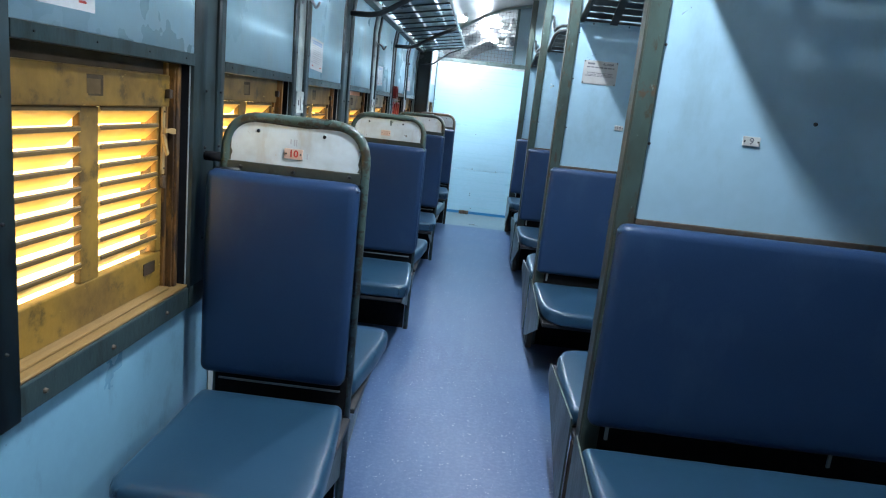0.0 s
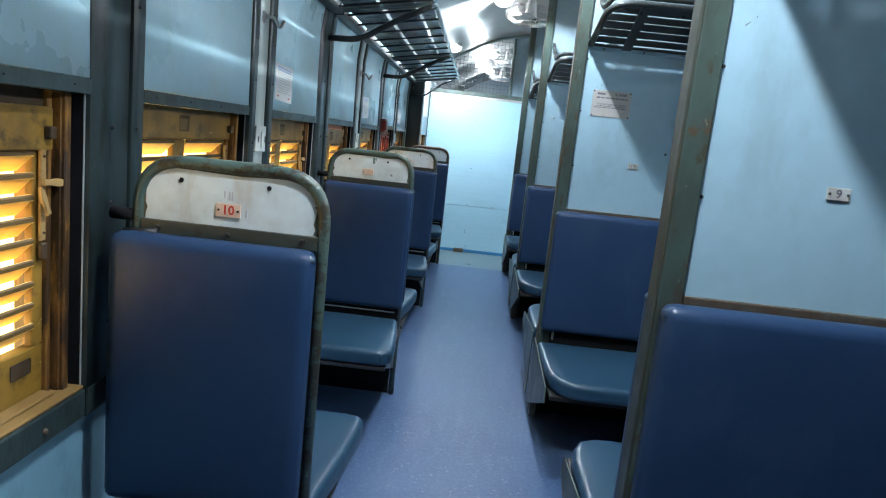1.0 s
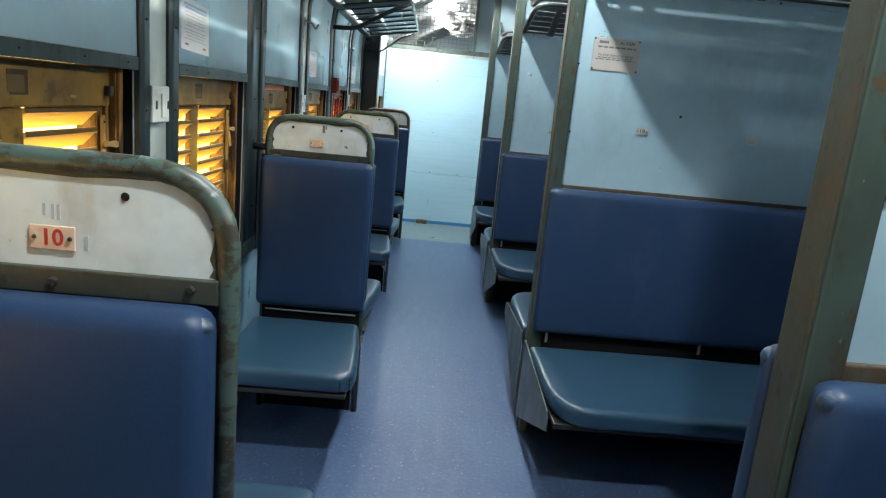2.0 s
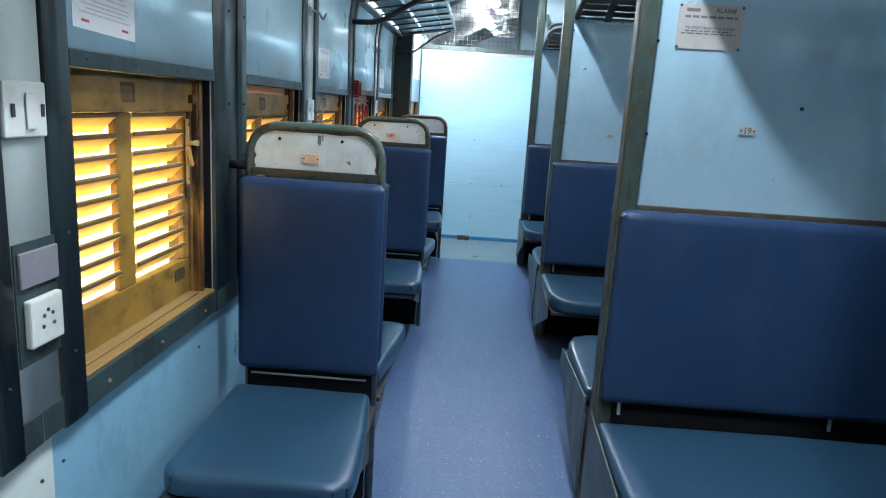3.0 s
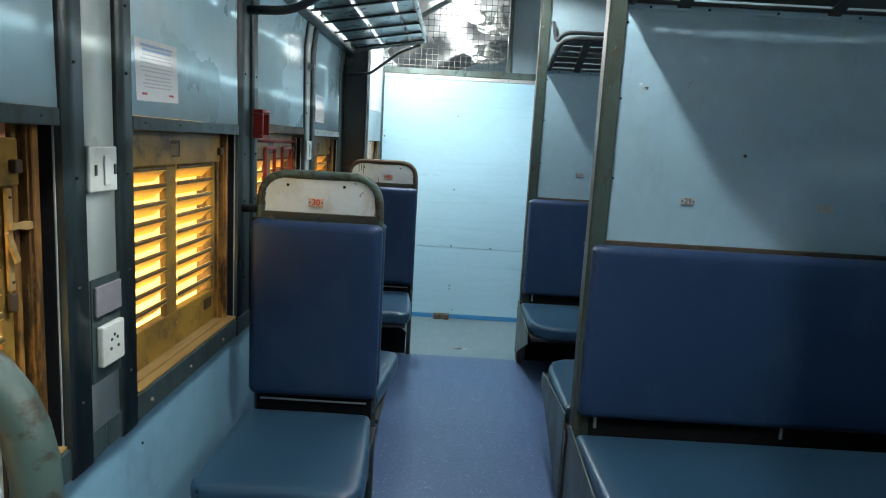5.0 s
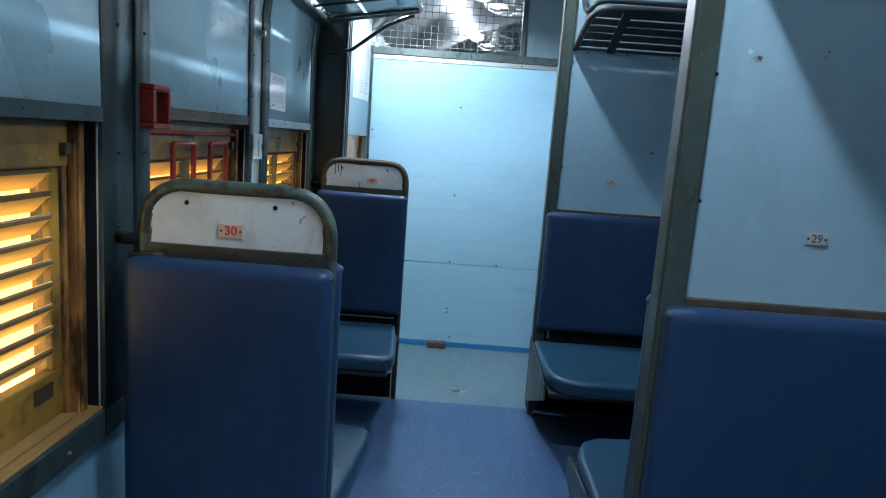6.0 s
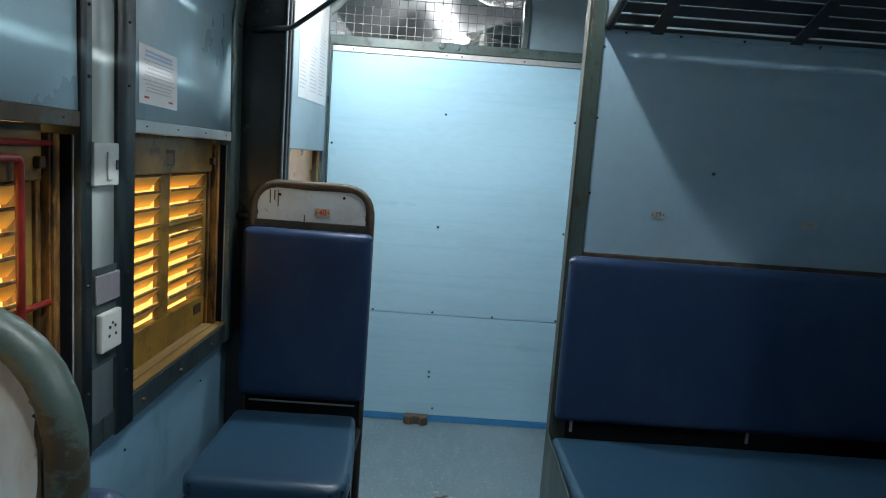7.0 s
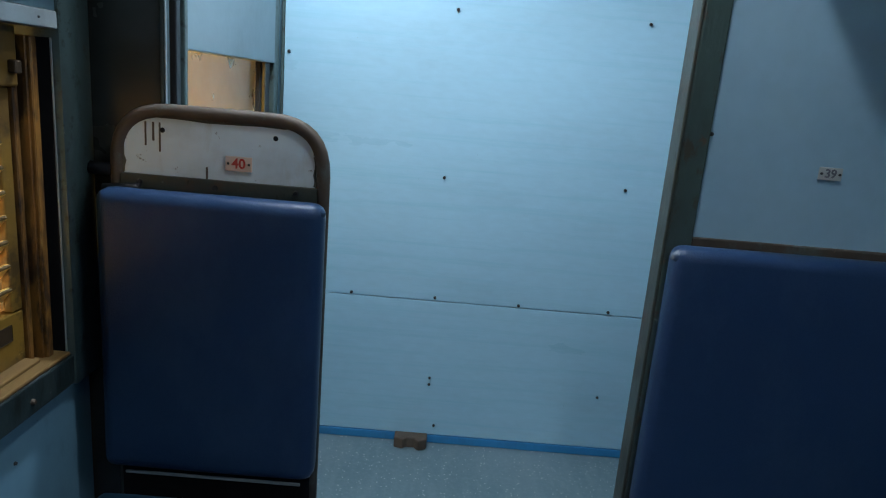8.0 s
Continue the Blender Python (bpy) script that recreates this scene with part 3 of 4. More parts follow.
    latch = part("latch", boxed(-0.738, -0.731, y1 - 0.082, y1 - 0.068, 1.04, 1.21, 0.002), BRASS, w, "worn brass window latch")
    part("lever", lever_bm(0.066, pose(-0.722, y1 - 0.090, 1.150, -4)), BRASS, latch)
    part("lever", lever_bm(0.058, pose(-0.722, y1 - 0.074, 1.090, 116)), BRASS, latch)
    bolts("rivet", latch, [(-0.730, y1 - 0.075, z) for z in (1.055, 1.195)], 0.0028, 0.003, "x", GRIP)
    part("keeper", boxed(-0.738, -0.728, y1 - 0.083, y1 - 0.066, 1.005, 1.036, 0.003), GRIP, latch, "dark latch keeper")
    return w


for i, (y0, y1, k, side) in enumerate(SPANS):
    window(i + 1, y0, y1, k, side, {1: 0.022, 4: 0.016}.get(i, 0.0))

# end partition with wire mesh above
E0 = 8.107
end = thing("wall_end", "sky-blue laminate end partition with wire mesh above", "wall", kind="structure", at=(0, 0, 0))
part("upper_sheet", boxed(-0.545, EAST, E0, E0 + 0.03, 0.538, 1.745, 0.002), END_PANEL, end)
part("lower_sheet", boxed(-0.545, EAST, E0 - 0.002, E0 + 0.03, 0.03, 0.535, 0.002), END_PANEL, end)
part("kick_strip", boxed(-0.545, EAST, E0 - 0.006, E0 + 0.03, -0.001, 0.028, 0.002), STRIPE, end, "bright blue kick strip")
part("white_strip", boxed(-0.545, EAST, E0 - 0.006, E0 + 0.03, 1.747, 1.772, 0.002), ALU, end)
part("beam", boxed(-0.555, EAST, E0 - 0.012, E0 + 0.04, 1.774, 1.817, 0.003), GREEN, end)
part("mesh_post", boxed(0.320, 0.350, E0 - 0.008, E0 + 0.035, 1.818, 2.485, 0.003), GREEN, end)
part("grey_sheet", boxed(0.351, EAST, E0 + 0.004, E0 + 0.025, 1.818, 2.60), GREY_PANEL, end)
part("edge_strip", boxed(-0.553, -0.546, E0 - 0.008, E0 + 0.03, 0.0, 1.773, 0.002), GREEN, end)
bm = bmesh.new()
for i in range(22):
    x = -0.535 + i * 0.0402
    box(bm, x - 0.0016, x + 0.0016, E0 + 0.010, E0 + 0.0135, 1.817, 2.46)
for j in range(17):
    z = 1.838 + j * 0.0395
    x0 = -0.56 if z < 1.94 else -0.56 + (z - 1.94) * 0.8
    box(bm, x0, 0.321, E0 + 0.0135, E0 + 0.017, z - 0.0016, z + 0.0016)
tagged(part("wire_mesh", bm, WIRE, end, "grey welded wire mesh"), kind="stuff")
part("mesh_rim", tubed([(x + 0.012, E0 - 0.006, z - 0.012) for x, z in ARC[4:11]], 0.018, 6), PALE_BOARD, end)
dots = [(-0.004, 1.495), (-0.004, 0.966), (-0.002, 0.549), (0.601, 1.500), (0.597, 0.975), (0.289, 0.545), (-0.291, 0.545), (0.600, 0.548),
        (0.003, 0.25), (0.003, 0.225), (-0.53, 1.327), (0.032, 0.066), (0.606, 0.228), (-0.45, 1.76), (-0.25, 1.76), (-0.02, 1.76), (0.05, 1.76), (0.34, 1.76)]
bolts("screw", end, [(x, E0 - 0.004, z) for x, z in dots], 0.0055, 0.008, "y", DARK)
bolts("bolt", end, [(x, E0 - 0.016, 1.796) for x in (-0.045, 0.025)], 0.013, 0.014, "y", GREEN)

# vestibule side: dark stub screen and the side door beside it
stub = thing("wall_stub", "dark glossy laminate screen with a thin metal bead", "wall", kind="structure")
part("screen", boxed(-0.80, -0.556, 7.206, 7.226, 0.0, 2.00, 0.001), STUB, stub)
part("edge", boxed(-0.555, -0.548, 7.202, 7.232, 0.0, 2.02, 0.002), COLUMN, stub, "dark painted edge strip")
part("bead", boxed(-0.5475, -0.5445, 7.204, 7.210, 0.0, 2.02, 0.001), DULL, stub, "thin bright bead")
door = thing("door_1", "grey-blue side door with a frosted pane and a pasted notice", "door", kind="structure")
part("door_frame", boxed(-0.66, -0.548, 7.262, 7.285, 0.0, 2.02, 0.003), DARK, door)
part("door_frame", boxed(-0.66, -0.546, 7.300, 7.318, 0.0, 2.02, 0.003), GREEN, door)
part("leaf_top", boxed(-0.60, -0.552, 7.322, 8.02, 1.285, 1.99, 0.003), GREY_PANEL, door)
part("leaf_bottom", boxed(-0.60, -0.566, 7.322, 8.02, 0.02, 0.80, 0.003), GREY_PANEL, door)
part("leaf_stile", boxed(-0.60, -0.566, 7.322, 7.352, 0.802, 1.283, 0.003), GREY_PANEL, door)
part("leaf_stile", boxed(-0.60, -0.566, 7.92, 8.02, 0.802, 1.283, 0.003), DARK, door)
part("yellow_edge", boxed(-0.565, -0.556, 7.926, 7.938, 0.80, 1.283, 0.002), MUSTARD, door)
pane = part("pane", boxed(-0.588, -0.582, 7.353, 7.919, 0.80, 1.284), FROST, door, "frosted glass pane")
pane.visible_shadow = False
part("door_post", boxed(-0.66, -0.556, 8.03, 8.085, 0.0, 2.02, 0.003), GREEN, door)
wall_v = obj("wall_vestibule", boxed(-0.80, -0.56, 8.10, NORTH, -0.02, 2.05), LOWER)
tagged(wall_v, "plain blue side wall beyond the vestibule", "wall", kind="structure")


# ---- seats ----
def number_plate(parent, text, x, y, z, ink, w=0.0255, plate=PLATE):
    p = part("number_plate", boxed(x - w, x + w, y - 0.003, y, z - 0.55 * w, z + 0.55 * w, 0.001), plate, parent, "small enamel seat number plate")
    part("digits", text_bm(text, 1.03 * w, facing(x, y - 0.0031, z)), ink, p)
    bolts("rivet", p, [(x - 0.78 * w, y - 0.004, z), (x + 0.78 * w, y - 0.004, z)], 0.0028, 0.003, "y", DARK)


def scuffed_corner(parent, x, y, z, r, seed):
    """A crumpled, worn corner of vinyl with its pale backing showing."""
    bm = bmesh.new()
    bmesh.ops.create_icosphere(bm, subdivisions=3, radius=1.0)
    for v in bm.verts:
        n = noise.noise(v.co * 2.3 + Vector((seed, 0, 0))) * 0.12 + noise.noise(v.co * 5 + Vector((0, seed, 0))) * 0.05
        v.co = Vector((x, y, z)) + Vector((v.co.x * r, v.co.y * r * 0.8, v.co.z * r * 0.75)) * (1 + n)
    for f in bm.faces:
        f.smooth = True
    part("worn_corner", bm, WORN, parent, "crumpled pale worn vinyl corner")


def side_seat(y, number, rear=True, seed=0):
    """A single seat by the window: tubular hoop, white head panel, pads on one or both sides."""
    s = thing("side_seat", "back-to-back blue vinyl window seat on a green tubular hoop" if rear else
              "single blue vinyl window seat on a brown tubular hoop", "seat", "window seats")
    L, R, T = -0.632, -0.246 if rear else -0.236, 1.167
    hoop = rounded([(L, y, 0.0), (L, y, T), (R, y, T), (R, y, 0.0)], 0.10, 8)
    part("hoop", tubed(hoop, 0.0135, 12), HOOP if rear else RUST, s, "chipped green tubular hoop")
    head = rounded([(L + 0.014, 0, 1.044), (L + 0.014, 0, T - 0.013), (R - 0.014, 0, T - 0.013), (R - 0.014, 0, 1.044)], 0.09, 8)
    part("head_panel", prism([(p.x, p.z) for p in head], "y", y - 0.006, y + 0.006), WHITE, s, "stained white head panel")
    ring = rounded([(L + 0.013, 0, 1.046), (L + 0.013, 0, T - 0.012), (R - 0.013, 0, T - 0.012), (R - 0.013, 0, 1.046)], 0.09, 10)
    ring = [a.lerp(b, u / 5) for a, b in zip(ring, ring[1:]) for u in range(5)] + [ring[-1]]
    rng, mid, bm = random.Random(seed), Vector(((L + R) / 2, 0, 1.08)), bmesh.new()
    inner = [p + (mid - p).normalized() * (0.0025 + 0.006 * rng.random() ** 3) for p in ring]
    rows = [[bm.verts.new((p.x, y + d, p.z)) for p in line] for d in (-0.0064, -0.0058) for line in (ring, inner)]
    for i in range(len(ring) - 1):
        for a, b in ((0, 1), (1, 3), (3, 2), (2, 0)):
            bm.faces.new((rows[a][i], rows[a][i + 1], rows[b][i + 1], rows[b][i]))
    bmesh.ops.recalc_face_normals(bm, faces=bm.faces)
    part("soot_line", bm, EDGE, s, "ragged dirty paint edge")
    part("back_rail", boxed(L + 0.01, R - 0.008, y - 0.014, y + 0.014, 1.015, 1.045, 0.002), EDGE, s, "dirty brown rail")
    bolts("bolt", s, [(-0.543, y - 0.0065, 1.131), (-0.362 if rear else -0.328, y - 0.0065, 1.133)], 0.0056, 0.003, "y", BLACK)
    bolts("bolt", s, [(-0.585, y - 0.016, 1.030), (-0.44, y - 0.016, 1.030), (-0.285, y - 0.016, 1.033)], 0.006, 0.006, "y", DARK)
    part("wall_clamp", tubed([(-0.69, y, 1.048), (L - 0.01, y, 1.048)], 0.013, 8), BLACK, s)
    part("wall_clamp", tubed([(L - 0.02, y - 0.02, 1.015), (L + 0.05, y - 0.018, 1.02)], 0.008, 8), DARK, s)
    A, B = (-0.662, -0.248) if number == "10" else (-0.648, -0.229 if rear else -0.221)
    for sgn in ((-1, 1) if rear else (-1,)):
        pad = cushion([(A, -1.022), (B, -1.022), (B, -0.446), (A, -0.446)], 0.014, 0.074, 0.027, 0.007, seed + sgn)
        m = Matrix.Translation((0, y, 0)) @ Matrix(((1, 0, 0, 0), (0, 0, sgn, 0), (0, -1, 0, 0), (0, 0, 0, 1)))
        pad = turned(pad, m)
        bmesh.ops.recalc_face_normals(pad, faces=pad.faces)
        part("backrest", pad, VINYL, s, "blue vinyl back pad")
        scuffed_corner(s, B - 0.014, y + sgn * 0.052, 1.004, 0.016, seed + sgn * 2.0)
        d = lambda u: y + sgn * u
        out = [(-0.645, d(0.085)), (-0.240, d(0.085)), (-0.212, d(0.33)), (-0.200, d(0.50)), (-0.203, d(0.56)), (-0.222, d(0.588)), (-0.26, d(0.596)),
               (-0.60, d(0.596)), (-0.63, d(0.585)), (-0.645, d(0.55))]
        out = out if sgn > 0 else out[::-1]
        part("seat_cushion", cushion(out, 0.346, 0.408, 0.022, 0.008, seed + 5 + sgn), SEAT_VINYL, s, "worn teal-blue vinyl seat pad")
        a, b = sorted((y + sgn * 0.03, y + sgn * 0.585))
        part("seat_board", boxed(-0.64, -0.225, a, b, 0.325, 0.341, 0.003), DARK, s)
        part("bracket", prism([(y + sgn * 0.012, 0.325), (y + sgn * 0.50, 0.325), (y + sgn * 0.48, 0.298), (y + sgn * 0.012, 0.14)], "x", -0.252, -0.246), GREEN, s)
        # bar blackened to put the shade below the pad into its colour
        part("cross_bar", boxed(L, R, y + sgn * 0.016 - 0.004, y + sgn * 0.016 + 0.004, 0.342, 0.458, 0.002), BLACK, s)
        # pale strip added as the highlight on the cross bar's edge
        part("edge_strip", boxed(L + 0.02, R - 0.014, y + sgn * 0.046 - 0.003, y + sgn * 0.046 + 0.003, 0.424, 0.429, 0.001), DULL, s, "thin pale strip painting the cross bar's highlight")
    # board coloured black to deepen the shade under the seat
    part("lower_board", boxed(L + 0.016, R - 0.016, y - 0.006, y + 0.006, 0.004, 0.322, 0.001), BLACK, s, "board under the seat, blackened for shade")
    runs = {"20": [(-0.441, 1.152, 0.024), (-0.4375, 1.148, 0.028), (-0.434, 1.150, 0.026), (-0.428, 1.162, 0.016)],
            "40": [(-0.585, 1.130, 0.045), (-0.570, 1.140, 0.035), (-0.558, 1.120, 0.055), (-0.468, 1.062, 0.036)],
            "10": [(-0.462, 1.134, 0.014), (-0.452, 1.130, 0.018), (-0.446, 1.130, 0.018), (-0.415, 1.098, 0.016)]}.get(number, [])
    for i, (x, z, h) in enumerate(runs):
        part("paint_run", boxed(x + 0.0082 - 0.0006 * (i % 2), x + 0.0118, y - 0.0068, y - 0.0058, z - 0.03, z + h - 0.03, 0.0003, 1), {"20": GREEN, "10": FAINT}.get(number, RUST), s)
    number_plate(s, number, {"40": -0.397, "10": -0.443}.get(number, -0.451), y - 0.006, 1.079, FADED if number == "20" else RED_INK)
    return s


def bench(y, sgn, seed):
    """A long bench on one side of a partition."""
    s = thing("bench", "long dark blue vinyl bench seat with padded back", "bench", "long benches")
    X1 = EAST - 0.06
    pad = cushion([(0.440, -1.0), (X1, -1.0), (X1, -0.428), (0.440, -0.428)], 0.030, 0.090, 0.027, 0.007, seed)
    m = Matrix.Translation((0, y, 0)) @ Matrix(((1, 0, 0, 0), (0, 0, sgn, 0), (0, -1, 0, 0), (0, 0, 0, 1)))
    pad = turned(pad, m)
    bmesh.ops.recalc_face_normals(pad, faces=pad.faces)
    part("backrest", pad, VINYL, s, "dark blue vinyl back pad")
    scuffed_corner(s, 0.457, y + sgn * 0.068, 0.980, 0.020, seed)
    a, f = y + sgn * 0.115, y + sgn * 0.67
    out = [(0.425, a), (0.428, y + sgn * 0.50), (0.437, y + sgn * 0.57), (0.462, y + sgn * 0.63), (0.51, y + sgn * 0.664), (0.58, f), (X1, f), (X1, a)]
    if sgn > 0:
        out = out[::-1]
    part("seat_cushion", cushion(out, 0.325, 0.388, 0.022, 0.008, seed + 9), SEAT_VINYL, s, "worn blue vinyl bench pad")
    u, v = sorted((y + sgn * 0.04, y + sgn * 0.64))
    part("seat_board", boxed(0.436, X1, u, v, 0.305, 0.324, 0.003), DARK, s)
    # black board paints the shade in the gap under the pad
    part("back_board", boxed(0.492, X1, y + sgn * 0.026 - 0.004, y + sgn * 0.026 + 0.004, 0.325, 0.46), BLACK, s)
    part("end_plate", prism([(y + sgn * 0.05, 0.385), (y + sgn * 0.60, 0.345), (y + sgn * 0.62, 0.285), (y + sgn * 0.10, 0.075), (y + sgn * 0.05, 0.06)],
                            "x", 0.418, 0.424, 0.001), POST, s, "grey-green steel end plate")
    u, v = sorted((y + sgn * 0.045, y + sgn * 0.085))
    part("leg", boxed(0.434, 0.464, u, v, 0.0, 0.304, 0.003), RUST, s)
    part("leg", boxed(1.40, 1.43, u, v, 0.0, 0.304, 0.003), DARK, s)
    for x in (0.50, 1.115, 1.73):
        part("clip", boxed(x - 0.005, x + 0.005, y + sgn * 0.06 - 0.004, y + sgn * 0.06 + 0.004, 0.385, 0.43, 0.002), DULL, s)
    return s


def rack(y):
    """A tubular luggage shelf in front of a partition, slats along its length."""
    s = thing("luggage_rack", "dark tubular luggage rack with flat slats above the bench", "luggage rack", "bench racks")
    X1 = EAST - 0.02
    D, Z0, Z1 = 0.29, 1.752, 1.885
    part("frame_tube", tubed(rounded([(0.500, y - 0.02, Z0), (0.520, y - D, Z1), (X1, y - D, Z1)], 0.11, 8), 0.0145, 10), RACK_DARK, s)
    part("guard_tube", tubed(rounded([(0.505, y - 0.03, Z1 + 0.12), (0.512, y - 0.16, Z1 - 0.01), (0.535, y - D + 0.02, Z1 + 0.032), (X1, y - D + 0.02, Z1 + 0.032)], 0.07, 8), 0.0115, 10), RACK_DARK, s)
    rise = (Z1 - Z0) / D
    for i in range(5):
        d = 0.036 + i * 0.050
        m = pose(0, y - d, Z0 + rise * d - 0.006, -math.degrees(math.atan(rise)), 0, 0)
        x0 = 0.508 + (0.035 if i > 3 else 0.006 * i)
        part("slat", turned(boxed(x0, X1, -0.0494 if i in (1, 2) else -0.0455, 0.0, 0, 0.004, 0.001, 1), m), RACK_DARK, s)
    for x in (0.66, 1.12, 1.6, 2.05):
        bm = turned(boxed(x - 0.02, x + 0.02, -D - 0.02, 0.0, -0.003, 0.003, 0.001), pose(0, y - 0.01, Z0 - 0.012, -math.degrees(math.atan(rise)), 0, 0))
        part("cross_bar", bm, RACK_DARK, s)
    part("wall_bar", boxed(0.50, X1, y - 0.032, y - 0.020, Z0 - 0.006, Z0 + 0.006, 0.002), RACK_DARK, s)
    return s


def partition(y, number, rear=True):
    s = thing("partition", "pale blue laminate seat partition with a chipped green post", "partition", "seat partitions")
    bm = bmesh.new()
    box(bm, 0.438, 0.488, y - 0.028, y + 0.028, 0.0, 2.50, 0.004)
    part("post", bm, POST, s, "chipped grey-green steel post")
    part("post_edge", boxed(0.4325, 0.4395, y - 0.0265, y + 0.0295, 0.0, 2.49, 0.003), EDGE, s, "worn brown post edge")
    part("panel", boxed(0.4885, EAST - 0.005, y - 0.012, y + 0.012, 0.42, 1.756, 0.001), LAMINATE, s, "pale blue laminate panel")
    part("upper_panel", boxed(0.4885, EAST - 0.005, y - 0.010, y + 0.010, 1.760, 2.45, 0.001), GREY_PANEL, s)
    # added black panel, blocks light between bays and darkens under the benches
    part("lower_panel", boxed(0.4885, EAST - 0.005, y - 0.010, y + 0.010, 0.0, 0.416, 0.001), BLACK, s, "added board under the benches, blackened for shade")
    part("rail", boxed(0.489, EAST - 0.006, y - 0.020, y + 0.020, 0.985, 1.010, 0.003), RUST, s, "rusty brown rail above the pad")
    part("top_rail", boxed(0.489, EAST - 0.006, y - 0.0165, y + 0.0165, 1.729, 1.749, 0.002), LAMINATE, s)
    bolts("bolt", s, [(0.495, y - 0.014, z) for z in (1.21, 1.46, 1.69)], 0.0042, 0.004, "y", DARK)
    bolts("bolt", s, [(0.905, y - 0.014, 1.303)], 0.006, 0.006, "y", DARK)
    bolts("screw", s, [(x, y - 0.018, 1.738) for x in (0.56, 0.74, 0.95, 1.2, 1.5)], 0.005, 0.006, "y", DARK)
    px, pz, qx = {"9": (0.753, 1.243, 1.25), "19": (0.767, 1.235, 1.19), "29": (0.740, 1.150, 1.182), "39": (0.733, 1.154, 1.253)}[number]
    number_plate(s, number, px, y - 0.012, pz, INK, 0.0225, GREY_PLATE)
    p = part("number_plate", boxed(qx - 0.025, qx + 0.025, y - 0.015, y - 0.012, pz - 0.014, pz + 0.014, 0.001), GREY_PLATE, s, "small enamel seat number plate")
    part("bar", boxed(qx - 0.010, qx + 0.010, y - 0.0156, y - 0.015, pz - 0.006, pz + 0.006), PALE_INK, p)
    return s


def scar(parent, x, y, z, r, seed):
    """A ragged patch where the laminate is chipped."""
    rng = random.Random(seed)
    for i in range(4):
        cx, cz, q = x + rng.uniform(-r, r) * 0.7, z + rng.uniform(-r, r) * 1.3, r * rng.uniform(0.25, 0.6)
        pts = [(cx + q * rng.uniform(0.5, 1.15) * math.cos(a), cz + q * rng.uniform(0.4, 1.0) * math.sin(a)) for a in [2 * math.pi * j / 13 for j in range(13)]]
        part("chip", prism(pts, "y", y - 0.0005 - 0.0002 * i, y), (PALE_BOARD, WHITE, DULL, WOOD)[i], parent)


def scratch(parent, x, y, z, length, turn):
    """A short dark scratch in the laminate."""
    rim = [(0.0, -0.0012), (0.35 * length, -0.0005), (length, 0.0004), (0.7 * length, 0.0012), (0.25 * length, 0.0016)]
    part("scratch", turned(prism(rim, "y", -0.0004, 0.0004), pose(x, y, z, 0, turn, 0)), INK, parent, "dark scratch in the laminate")


for k in range(1, 5):
    side_seat(SEATS[k], str(10 * k), rear=k < 4, seed=k * 11)
    board = partition(P[k], str(10 * k - 1))
    if k == 3:
        scar(board, 0.564, P[k] - 0.012, 1.508, 0.022, 4)
        scar(board, 0.700, P[k] - 0.012, 1.516, 0.009, 9)
    if k == 1:
        scratch(board, 0.521, P[k] - 0.012, 1.536, 0.016, -38)
        scratch(board, 0.541, P[k] - 0.012, 1.553, 0.004, -60)
    if k == 2:
        for j, (x, z) in enumerate(((0.552, 1.570), (0.561, 1.563), (0.573, 1.564), (0.585, 1.563), (0.571, 1.579), (0.590, 1.589), (0.596, 1.577),
                                    (0.492, 1.556), (0.493, 1.529), (0.671, 1.437), (0.491, 1.428))):
            scratch(board, x, P[k] - 0.012, z, (0.007, 0.010, 0.006)[j % 3], (-30, 8, -75, 20)[j % 4])
        scar(board, 0.86, P[k] - 0.012, 1.10, 0.006, 2)
    bench(P[k], -1, k * 7)
    if k < 4:
        bench(P[k], 1, k * 7 + 3)
    rack(P[k])


# ---- left luggage racks ----
def wall_rack(y0, y1):
    s = thing("wall_rack", "grey luggage rack of flat slats on a bent tube bracket", "luggage rack", "window racks")
    A, B = (-0.637, 1.800), (-0.216, 1.869)
    rise = (B[1] - A[1]) / (B[0] - A[0])
    zz = lambda x: A[1] + rise * (x - A[0])
    part("frame", tubed(rounded([(A[0], y0 + 0.012, A[1]), (B[0], y0 + 0.012, B[1]), (B[0], y1 - 0.012, B[1]), (A[0], y1 - 0.012, A[1])], 0.05, 4), 0.011, 8), RACK, s)
    for x, w in ((-0.612, 0.148), (-0.450, 0.142), (-0.296, 0.066)):
        bm = turned(boxed(0, w, y0 + 0.02, y1 - 0.02, 0, 0.004, 0.001, 1), pose(x, 0, zz(x), 0, -math.degrees(math.atan(rise)), 0))
        part("slat", bm, RACK, s)
    n = 7
    for i in range(n):
        y = y0 + 0.10 + (y1 - y0 - 0.2) * i / (n - 1)
        bm = turned(boxed(0, B[0] - A[0], y - 0.006, y + 0.006, -0.010, -0.0005, 0.001, 1), pose(A[0], 0, A[1], 0, -math.degrees(math.atan(rise)), 0))
        part("cross_bar", bm, RACK_DARK, s)
    part("wall_angle", boxed(-0.70, -0.632, y0 + 0.01, y1 - 0.01, 1.778, 1.808, 0.003), RACK_DARK, s)
    path = rounded([(-0.70, y0, 1.672), (-0.55, y0, 1.675), (-0.38, y0, 1.78), (-0.23, y0, 1.854)], 0.06, 5)
    part("bracket", tubed(path, 0.0145, 8), RACK_DARK, s, "bent dark tube bracket")
    return s


for k in range(4):
    wall_rack(P[k] + 0.02, P[k + 1] + 0.01)
brk = thing("rack_bracket", "bent dark tube bracket under the rack end", "bracket")
